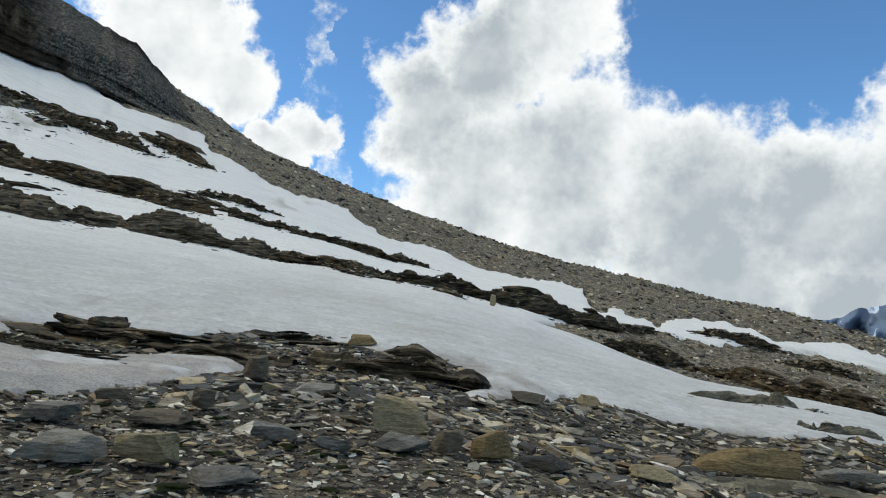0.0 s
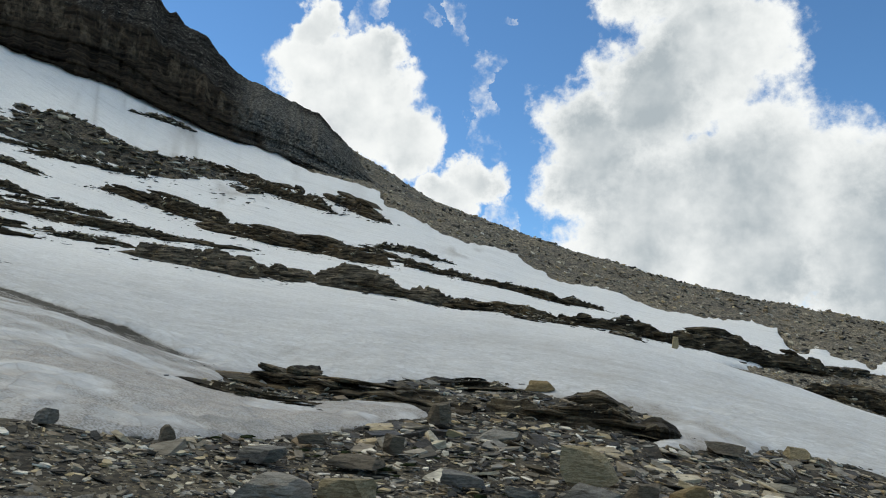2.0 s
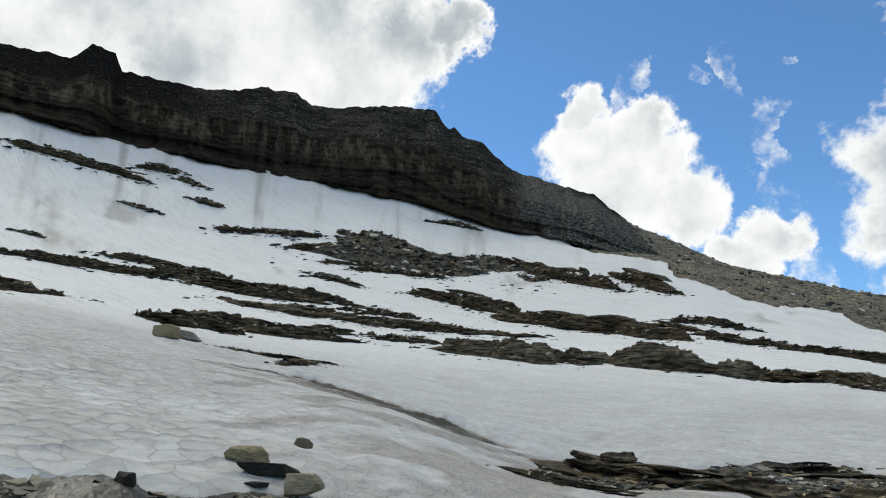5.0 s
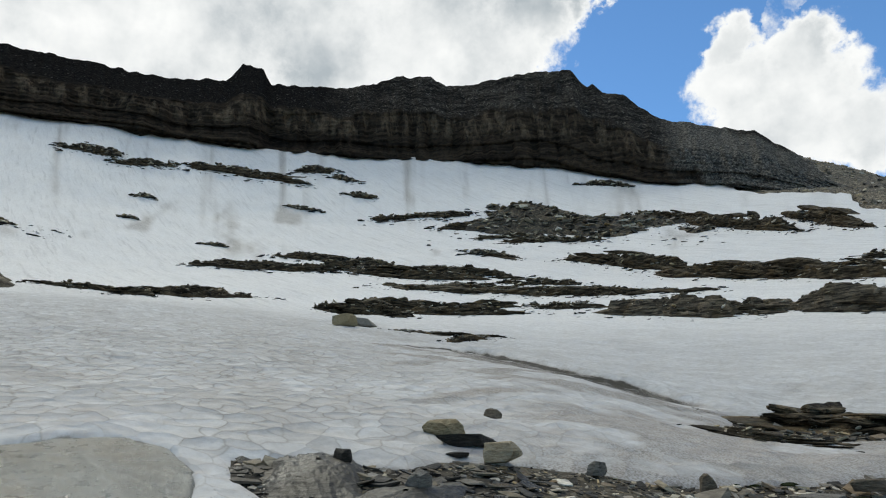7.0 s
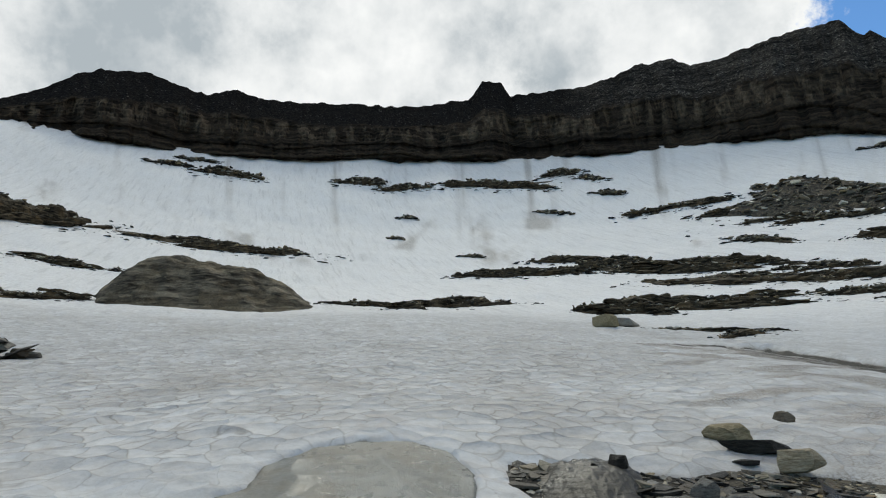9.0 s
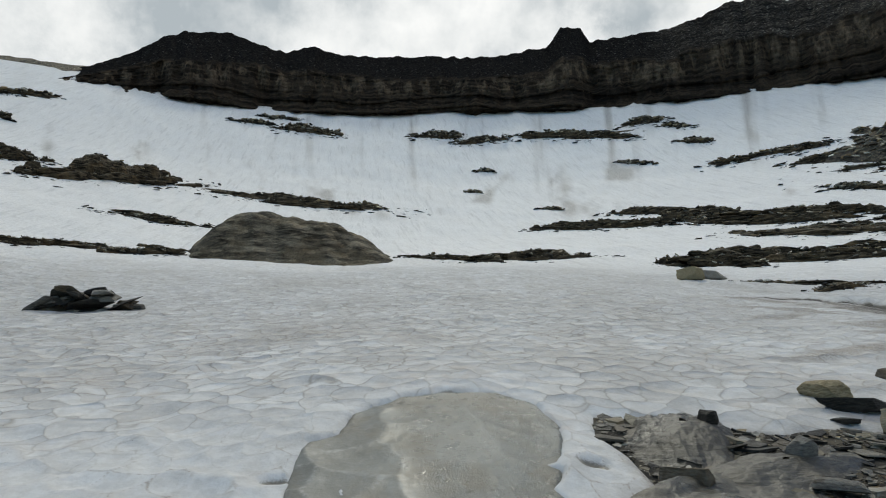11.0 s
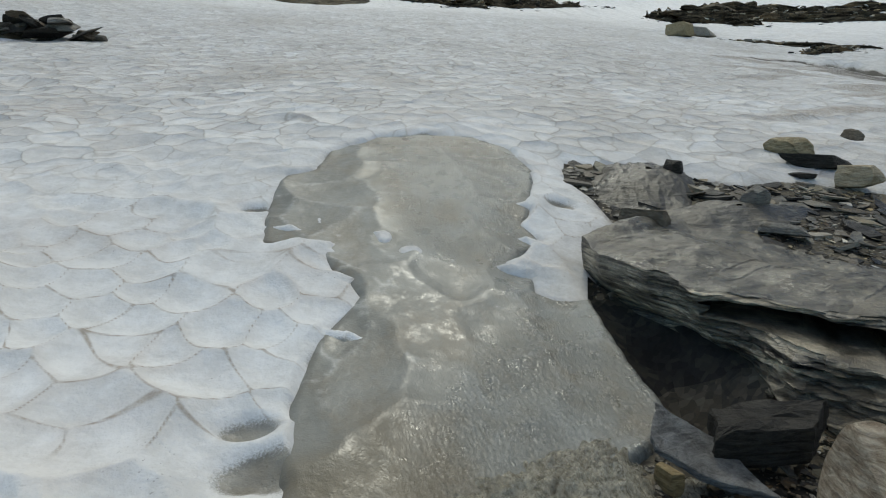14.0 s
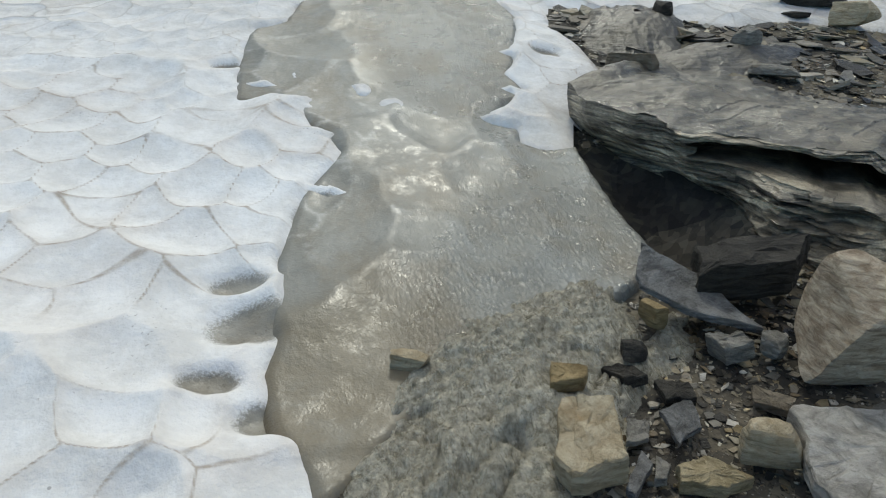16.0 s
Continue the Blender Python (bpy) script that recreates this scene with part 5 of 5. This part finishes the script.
def low_rock(x, y, length, depth, turn, height, seed, label, material, sharp=0.3):
    """A low rounded back of bare rock."""
    v, u = np.meshgrid(np.linspace(-0.6, 0.6, 110), np.linspace(-0.6, 0.6, 170), indexing="ij")
    a = radians(turn)
    pu, pv = u * length, v * depth
    rad = np.hypot(2 * u, 2 * v) + 0.16 * fbm(u * 4 + seed, v * 4, 3, seed)
    h = height * (1 - rad ** 2.2)
    h = h + fbm(pu / 0.3, pv / 0.16, 5, seed + 1, 0.6) * (0.3 if sharp > 0.7 else 0.09) * height - (0.35 if sharp > 0.7 else 0.04) * height * np.exp(-np.abs(fbm(pu / 0.5 + seed, pv / 0.25, 3, seed + 3)) / 0.05) + np.floor(fbm(pu / 0.9, pv / 0.4, 3, seed + 2) * 3) / 3 * sharp * height * (0.4 if sharp > 0.7 else 0.2)
    wx, wy = x + pu * math.cos(a) - pv * math.sin(a), y + pu * math.sin(a) + pv * math.cos(a)
    z = land(wx, wy) + h
    z0 = float(land(x, y))
    ob = new("bedrock", mesh_of("bedrock", np.stack([wx - x, wy - y, z - z0], -1).reshape(-1, 3), grid_faces(*u.shape), material))
    ob.location = (x, y, z0)
    return tagged(ob, label, "bedrock")


M_WET = wet_bedrock_material()
low_rock(-2.64, 0.82, 1.8, 0.98, 133, 0.12, 151, "wet grey bedrock washed by meltwater", M_WET, 0.8)
low_rock(-7.5, 3.75, 2.0, 1.0, 150, 0.15, 155, "smooth grey bedrock hump at the snow edge", M_SLAB, 0.6)
low_rock(-6.3, 4.1, 1.6, 0.9, 100, 0.12, 157, "flat grey bedrock among broken slate", M_SLAB)
low_rock(5.9, 11.8, 3.6, 0.9, 5, 0.16, 159, "smooth grey bedrock slab among rubble", M_SMOOTH)
low_rock(0.3, 5.6, 2.6, 0.6, 10, 0.10, 163, "smooth grey bedrock slab among rubble", M_SMOOTH)


# ---- loose stones ----
def block(seed, lx, ly, lz, round_by=0.12, wobble=0.06, n=6):
    """A broken stone block: a cube with shifted corners, softened edges and a rough skin, resting on z = 0."""
    rng = np.random.RandomState(seed)
    corners = np.array([[i, j, k] for i in (-1, 1) for j in (-1, 1) for k in (-1, 1)], float)
    corners += rng.uniform(-0.5, 0.5, corners.shape) * [1, 1, 0.6]
    corners[1::2, :2] *= rng.uniform(0.55, 0.95, 2)
    corners[1::2, :2] += rng.uniform(-0.25, 0.25, 2)
    verts, faces, index = [], [], {}
    g = np.linspace(-1, 1, n)
    for axis in range(3):
        for side in (-1, 1):
            ids = []
            for a in g:
                for b in g:
                    p = np.zeros(3)
                    p[axis], p[(axis + 1) % 3], p[(axis + 2) % 3] = side, a, b
                    key = tuple(np.round(p, 4))
                    if key not in index:
                        index[key] = len(verts)
                        verts.append(p)
                    ids.append(index[key])
            for i in range(n - 1):
                for j in range(n - 1):
                    q = [ids[i * n + j], ids[(i + 1) * n + j], ids[(i + 1) * n + j + 1], ids[i * n + j + 1]]
                    faces.append(tuple(q if side > 0 else q[::-1]))
    p = np.array(verts)
    w = [((1 + sx * p[:, 0]) * (1 + sy * p[:, 1]) * (1 + sz * p[:, 2]) / 8)[:, None] for sx in (-1, 1) for sy in (-1, 1) for sz in (-1, 1)]
    q = sum(wi * c for wi, c in zip(w, corners))
    ball = p / np.linalg.norm(p, axis=1)[:, None] * 1.3
    q = q * (1 - round_by) + ball * round_by
    q += np.stack([fbm(p[:, 0] * 1.7 + seed, p[:, 1] * 1.7 + p[:, 2] * 2.3, 3, seed % 71 + i) for i in range(3)], -1) * wobble
    # broken facets
    for c in range(12 if round_by < 0.4 else 2):
        d = rng.normal(0, 1, 3)
        d /= np.linalg.norm(d)
        over = np.clip(q @ d - rng.uniform(0.64, 0.97) * (q @ d).max(), 0, None)
        q -= over[:, None] * d * 0.92
    q *= np.array([lx, ly, lz]) / 2
    q[:, 2] -= q[:, 2].min()
    return q, faces


HERO = [  # tint, place, width, height, depth by width, turn, lean, label
    ("tan", -0.55, 9.40, 0.90, 0.46, 0.7, 10, 3, "squared tan-grey stone block among rubble"),
    ("grey", -0.45, 8.75, 0.72, 0.17, 0.6, -8, 10, "flat grey slate slab against a block"),
    ("ochre", 0.65, 8.95, 0.58, 0.38, 0.7, 30, 12, "ochre stone wedge with a white face"),
    ("brown", 0.10, 8.83, 0.42, 0.28, 0.8, 20, 4, "brown squared stone beside a block"),
    ("tan", -2.54, 6.52, 0.61, 0.27, 0.7, 5, 6, "tan stone with a domed top"),
    ("pale", -3.22, 6.47, 0.72, 0.22, 0.6, 15, 4, "pale weathered stone among rubble"),
    ("grey", -1.12, 7.93, 0.54, 0.14, 0.8, 25, 12, "flat grey slate plate on rubble"),
    ("ochre", -2.73, 24.22, 0.95, 0.36, 0.6, 0, 2, "ochre boulder at the snow's edge"),
    ("brown", -3.54, 13.84, 0.62, 0.46, 0.8, 30, 8, "grey-brown squared boulder by the ice"),
    ("brown", -3.12, 9.54, 0.36, 0.26, 0.7, 40, 15, "upright grey-brown stone in rubble"),
    ("ochre", 5.45, 12.81, 1.75, 0.5, 0.45, 8, 5, "long ochre-brown boulder on the terrace"),
    ("brown", -3.19, 8.55, 0.98, 0.15, 0.5, 0, 2, "long thin brown slab on rubble"),
    ("tan", -8.40, 6.16, 0.66, 0.26, 0.6, 20, 5, "olive-tan block lying on the snow"),
    ("brown", -9.15, 7.78, 0.34, 0.2, 0.8, 10, 6, "small dark stone sunk in snow"),
    ("dark", -7.63, 4.10, 0.29, 0.21, 0.8, 20, 0, "small dark cube of rock on bedrock"),
    ("cream", -7.11, 6.14, 0.55, 0.27, 0.7, 15, 2, "tan squared block on broken slate"),
    ("dark", -7.85, 6.28, 1.0, 0.2, 0.5, 35, 3, "dark slate slab at the snow edge"),
    ("dark", -7.61, 5.78, 0.39, 0.07, 0.6, 5, 2, "thin dark slate flake on snow"),
    ("tan", -35.9, 20.1, 1.7, 0.75, 0.7, 10, 4, "olive-tan boulder on a snow-bound ledge"),
    ("pale", -36.6, 21.7, 1.35, 0.6, 0.8, 35, 4, "squared tan boulder on a snow-bound ledge"),
    ("ochre", -2.92, 1.53, 0.13, 0.12, 0.8, 10, 8, "ochre stone propping a slate plate"),
    ("dark", -2.76, 1.36, 0.15, 0.07, 0.7, 70, 8, "dark wet stone in rubble"),
    ("banded", -2.56, 2.14, 0.39, 0.40, 0.75, -28, 30, "big banded brown block tipped on edge"),
    ("grey", -2.62, 1.91, 0.16, 0.10, 0.8, 20, 5, "grey stone in the gravel hollow"),
    ("cream", -2.14, 1.56, 0.2, 0.13, 0.75, 60, 0, "rounded tan cobble among slate"),
    ("cream", -2.94, 0.44, 0.20, 0.09, 0.55, 60, 3, "pale tan stone melting out of ice"),
    ("brown", -6.04, 3.00, 0.48, 0.17, 0.45, 40, 2, "brown oblong block at the channel's rim"),
    ("grey", -6.41, 4.35, 0.30, 0.24, 0.9, 20, 14, "pointed grey stone on bedrock"),
    ("grey", -6.25, 6.86, 0.26, 0.17, 0.9, 5, 4, "grey cobble at the snow edge"),
    ("brown", -5.37, 7.82, 0.28, 0.18, 0.9, 35, 4, "dark brown cobble near wet ice"),
    ("grey", -5.74, 4.14, 0.50, 0.10, 0.5, 30, 2, "flat grey slate slab on bedrock"),
    ("brown", 2.05, 16.97, 0.97, 0.30, 0.6, 15, 4, "mossy brown stone at the snow edge"),
    ("tan", 4.04, 19.31, 0.97, 0.30, 0.6, -10, 4, "tan stone at the snow edge"),
    ("dark", 1.30, 9.18, 0.82, 0.14, 0.6, -12, 4, "long dark slab on the rubble"),
    ("tan", 2.96, 10.23, 0.78, 0.18, 0.6, 5, 3, "low tan slab on the rubble"),
    ("grey", -1.90, 8.37, 0.75, 0.14, 0.6, 12, 3, "grey slab bridging small rubble"),
    ("brown", -4.27, 9.54, 0.50, 0.16, 0.7, 25, 4, "brown block on wet rubble"),
    ("grey", -4.25, 8.09, 0.66, 0.18, 0.6, -15, 3, "grey slab on wet rubble"),
    ("grey", 7.93, 13.83, 1.18, 0.22, 0.5, 0, 3, "broad grey slab on the terrace"),
    ("grey", -1.70, 6.12, 0.60, 0.12, 0.7, 18, 4, "light grey slate slab in fine rubble"),
    ("tan", 4.38, 58.8, 0.55, 1.1, 0.6, 10, 4, "slim upright tan stone under a ledge"),
    ("pale", -2.13, 12.48, 0.71, 0.20, 0.7, 8, 4, "pale stone on the terrace rubble"),
]
for i, (tint, x, y, w, h, deep, turn, lean, label) in enumerate(HERO):
    v, f = block(300 + i, w * (0.9 if y < 5 or y > 12 else 0.8), w * 0.85 * deep, h * 0.92, 0.42 if "rounded" in label else 0.12 if "cobble" in label else 0.07, 0.05, 10)
    ob = new("stone", mesh_of("stone", v, f, TINTS[tint], smooth="rounded" in label))
    snow = snow_height(np.array([x]), np.array([y]))
    ob.matrix_world = pose(x, y, float(land(x, y)) + (max(float(snow[0][0]) - 0.04, 0) if float(snow[1][0]) > 0 else 0.02), lean * (1 if i % 2 else -0.6), lean * 0.7, turn)
    tagged(ob, label, "stone", "large stones")


def flat_stone(outline, thick, seed, ragged=0.02):
    """A split slab with a given outline: jagged sides in leaves, a flat cleft top."""
    rng = np.random.RandomState(seed)
    p = np.array(outline, float)
    n = 12
    q = np.concatenate([a + (b - a) * np.linspace(0, 1, n, endpoint=False)[:, None] for a, b in zip(p, np.roll(p, -1, 0))])
    size = np.hypot(*np.ptp(p, axis=0))
    along = np.arange(len(q))
    q = q + size * ragged * np.stack([fbm(along / 4.0, along * 0.0 + seed, 3, seed % 41), fbm(along / 4.0 + 9, along * 0.0 + seed, 3, seed % 43)], -1)
    mid = q.mean(0)
    loops = []
    for grow, up in ((0.93, -0.1), (0.99, 0.05), (0.97, 0.3), (1.005, 0.36), (0.985, 0.62), (1.0, 0.68), (0.985, 0.93), (0.95, 1.0), (0.7, 1.0), (0.4, 1.0)):
        w = mid + (q - mid) * grow * (1 + rng.uniform(-0.012, 0.012, (len(q), 1)))
        cleft = np.floor(2.2 * fbm(w[:, 0] / size * 2.2 + seed, w[:, 1] / size * 3.5, 3, seed % 47)) / 2.2 * 0.22 if up >= 0.93 else 0.0
        loops.append(np.concatenate([w, (thick * (up + cleft + np.zeros(len(q))))[:, None]], 1))
    v = np.concatenate(loops + [np.array([[*mid, thick]])])
    m = len(q)
    f = grid_faces(len(loops), m, True).tolist()
    if np.sum(p[:, 0] * np.roll(p[:, 1], -1) - p[:, 1] * np.roll(p[:, 0], -1)) < 0:
        f = [t[::-1] for t in f]
    top = (len(loops) - 1) * m
    return v, f + [[top + i, top + (i + 1) % m, len(v) - 1] for i in range(m)]


FLAT = [  # tint, place, lift, thickness, tilt, outline, label
    ("cream", -2.29, 0.95, 0.05, 0.11, (3, 2), ((-0.23, 0.0), (-0.18, 0.18), (0.17, 0.07), (0.17, -0.12), (0.06, -0.13)), "cream sandstone slab among small slate pieces"),
    ("silver", -2.01, 1.83, 0.02, 0.10, (0, 0), ((-0.28, -0.08), (-0.19, 0.22), (-0.1, 0.4), (0.26, 0.14), (0.3, -0.31), (0.08, -0.27)), "broad silver-grey slate slab on gravel"),
    ("tan", -2.12, 1.31, 0.0, 0.05, (0, 4), ((-0.06, -0.08), (-0.09, 0.04), (0.05, 0.13), (0.07, 0.02), (0.02, -0.11)), "yellowish broken slab on wet gravel"),
    ("bluegrey", -2.37, 1.36, 0.02, 0.025, (-4, 10), ((-0.05, -0.06), (-0.11, 0.09), (0.05, 0.05), (0.11, -0.08)), "thin blue-grey slate plate on gravel"),
    ("grey", -2.37, 1.19, 0.01, 0.025, (3, 2), ((-0.07, -0.01), (-0.04, 0.07), (0.05, 0.02), (0.05, -0.07)), "small square grey slate plate"),
    ("bluegrey", -2.17, 1.09, 0.01, 0.03, (0, 3), ((-0.11, 0.06), (-0.03, 0.07), (0.09, -0.06), (0.05, -0.07)), "pointed blue-grey slate shard on gravel"),
    ("grey", -2.18, 1.18, 0.01, 0.03, (5, 0), ((-0.07, 0.02), (-0.01, 0.04), (0.05, -0.01), (0.04, -0.05)), "narrow grey slate piece on gravel"),
    ("ochre", -2.61, 1.02, 0.09, 0.05, (2, 3), ((-0.08, -0.04), (-0.03, 0.09), (0.07, 0.04), (0.04, -0.09)), "rust-stained flat stone on wet bedrock"),
    ("brown", -2.38, 1.73, 0.01, 0.03, (4, 8), ((-0.09, -0.02), (0.02, 0.07), (0.09, 0.02), (-0.01, -0.07)), "brown-grey slate fragment on gravel"),
    ("dark", -3.05, 2.08, 0.06, 0.16, (4, 6), ((-0.14, -0.21), (-0.1, 0.38), (0.15, 0.13), (0.08, -0.3)), "long dark slate slab leaning on blocks"),
    ("dark", -2.52, 1.42, 0.0, 0.04, (3, 6), ((-0.08, -0.05), (-0.03, 0.08), (0.07, 0.05), (0.04, -0.06)), "dark wet slate piece on grit"),
    ("dark", -2.66, 1.28, 0.0, 0.05, (6, -4), ((-0.07, -0.07), (-0.05, 0.06), (0.06, 0.07), (0.06, -0.03)), "dark wet slate piece on grit"),
    ("grey", -2.66, 1.75, 0.02, 0.08, (12, -6), ((-0.08, -0.06), (-0.05, 0.07), (0.07, 0.06), (0.06, -0.06)), "grey stone under the bent plate"),
]
for i, (tint, x, y, lift, thick, (tx, ty), outline, label) in enumerate(FLAT):
    v, f = flat_stone(outline, thick, 420 + i)
    ob = new("stone", mesh_of("stone", v, f, TINTS[tint], smooth=False))
    ob.matrix_world = pose(x, y, float(land(x, y)) + lift, tx, ty, 0)
    tagged(ob, label, "stone", "large stones")

# the bent slate plate that spans the hollow beside the channel
v, f = flat_stone([(-0.28, -0.08), (-0.09, 0.15), (0.3, 0.2), (0.14, -0.06), (-0.06, -0.2)], 0.035, 411)
v[:, 2] += 0.5 * np.clip(-v[:, 0] - 0.02, 0, 1) ** 1.4 - 0.12 * (v[:, 0] + v[:, 1])
ob = new("stone", mesh_of("stone", v, f, TINTS["bluegrey"], smooth=False))
ob.matrix_world = pose(-2.98, 1.71, float(land(-3.0, 1.78)) + 0.09, 0, 6, 0)
tagged(ob, "bent blue-grey slate plate propped on stones", "stone", "large stones")

# a heap of dark slates on the snow
heap = thing_empty("slate_heap", -24.2, -7.9, float(land(-24.2, -7.9)) + 0.1)
rng = random.Random(77)
for i in range(30):
    w = rng.uniform(0.5, 1.1)
    v, f = block(500 + i, w, w * 0.7, rng.uniform(0.08, 0.2), 0.05, 0.06, 4)
    part = new("slate", mesh_of("slate", v, f, TINTS["dark" if i % 2 else "brown" if i % 4 else "grey"], smooth=False))
    part.parent = heap
    part.matrix_basis = pose(rng.uniform(-0.3, 0.4), rng.uniform(-1.75, 1.75) * (1 - i / 44), 0.0 + 0.018 * i, rng.uniform(-28, 28), rng.uniform(-30, 24), rng.uniform(0, 180))
tagged(heap, "heap of dark slate plates lying on the snow", "slate heap")


# ---- rubble ----
def rubble(name, label, n, az0, az1, r0, r1, small, large, biggest, seed, singles=0, power=2.2, plump=1.0, wet=False):
    """Loose stones on the bare ground, ever larger with distance; the big ones near the standpoint are things of their own."""
    rng = np.random.RandomState(seed)
    az, r = np.radians(rng.uniform(az0, az1, n)), np.exp(rng.uniform(math.log(r0), math.log(r1), n))
    x, y = -r * np.sin(az), r * np.cos(az)
    size = np.minimum(r * (small + (large - small) * rng.rand(n) ** power), biggest)
    size = size * np.interp(np.degrees(az), [40, 56], [1.0, 0.9])  # finer beside the channel
    ok = bare_distance(x, y) < -0.02 - size * 0.3
    ok &= ~((x > -5.0) & (x < -3.35) & (y > 1.7) & (y < 2.75))  # the wet hollow under the great slab
    x, y, r, size = x[ok], y[ok], r[ok], size[ok]
    n = len(x)
    e = 0.3
    sx, sy = (land(x + e, y) - land(x - e, y)) / (2 * e), (land(x, y + e) - land(x, y - e)) / (2 * e)
    rot = turns(np.arctan(sy) + rng.normal(0, 0.2, n), -np.arctan(sx) + rng.normal(0, 0.2, n), rng.uniform(0, 6.28, n))
    z = land(x, y) + rough_ground(x, y) + size * rng.uniform(0.02, 0.16, n)
    rot = rot * np.array([1.0, 1.0, plump])
    kind = rng.randint(0, len(CHIPS), n)
    single = np.zeros(n, bool)
    if singles:
        single[np.argsort(-size / np.maximum(r, 4) ** 0.5 * (r < 14))[:singles]] = True
        size[single] *= rng.uniform(1.0, 2.6, singles)
        meshes = [tri_mesh("stone", v, f, M_WET_STONE if wet else M_STONE) for v, f in CHIPS]
        for i in np.nonzero(single)[0]:
            ob = new("stone", meshes[kind[i]])
            m = Matrix(rot[i].tolist()).to_4x4()
            ob.matrix_world = Matrix.Translation((x[i], y[i], z[i])) @ m @ Matrix.Diagonal((size[i], size[i], size[i], 1))
            tagged(ob, "angular loose slab of schist on the rubble", "stone", "loose stones of the terrace")
    rest = ~single
    ob = new(name, chip_mesh(name, np.stack([x, y, z], -1)[rest], size[rest], rot[rest], kind[rest]))
    if wet:
        ob.data.materials.clear()
        ob.data.materials.append(M_WET_STONES)
    return tagged(ob, label, "rubble", kind="stuff")


rubble("rubble", "grey and brown slate rubble covering the terrace", 56000, -42, 47, 2.0, 34, 0.003, 0.022, 0.45, 701, 220, 4.2)
rubble("rubble", "dark wet slate rubble beside the channel", 20000, 47, 74, 1.9, 14, 0.003, 0.022, 0.3, 709, 80, 4.0, 0.8, True)
rubble("gravel", "fine wet slate gravel between the stones", 16000, -42, 76, 1.7, 14, 0.003, 0.011, 0.15, 703)
rubble("rubble", "grey slate rubble around the standpoint", 5000, 74, 318, 0.6, 14, 0.006, 0.05, 0.4, 707)
rubble("scree_stones", "loose grey scree stones on the hillside", 34000, -44, 36, 42, 238, 0.0014, 0.0075, 1.2, 705, 0, 3.5, 2.6)


def build_moss():
    """Cushions of dark green moss between the stones."""
    k = Mat("moss")
    col = k.mix(k.noise(30, 4, 0.7), (0.010, 0.015, 0.005), (0.035, 0.045, 0.014))
    stuff = k.done(col, 0.95, k.bump(k.noise(120, 3, 0.7), 0.02, 1.0), 0.1)
    rng = np.random.RandomState(811)
    vs, fs, base = [], [], 0
    for i in range(90):
        az, r = math.radians(rng.uniform(-22, 34)), rng.uniform(5.0, 11.0)
        x, y, w = -r * math.sin(az), r * math.cos(az), rng.uniform(0.02, 0.075)
        th, ph = np.meshgrid(np.linspace(0, 2 * math.pi, 10, endpoint=False), np.linspace(0, 1.5, 5), indexing="xy")
        rad = w * np.cos(ph) * (1 + 0.7 * fbm(np.cos(th) * 2 + i, np.sin(th) * 2 + ph * 3, 2, 813))
        px, py, pz = x + rad * np.cos(th) * 1.5, y + rad * np.sin(th), w * 0.5 * np.sin(ph) + float(land(x, y)) - 0.01
        vs.append(np.stack([px, py, pz], -1).reshape(-1, 3))
        fs.append(grid_faces(5, 10, True) + base)
        base += 50
    ob = new("moss", mesh_of("moss", np.concatenate(vs), np.concatenate(fs), stuff))
    return tagged(ob, "dark green moss cushions between wet stones", "moss", kind="stuff")


build_moss()
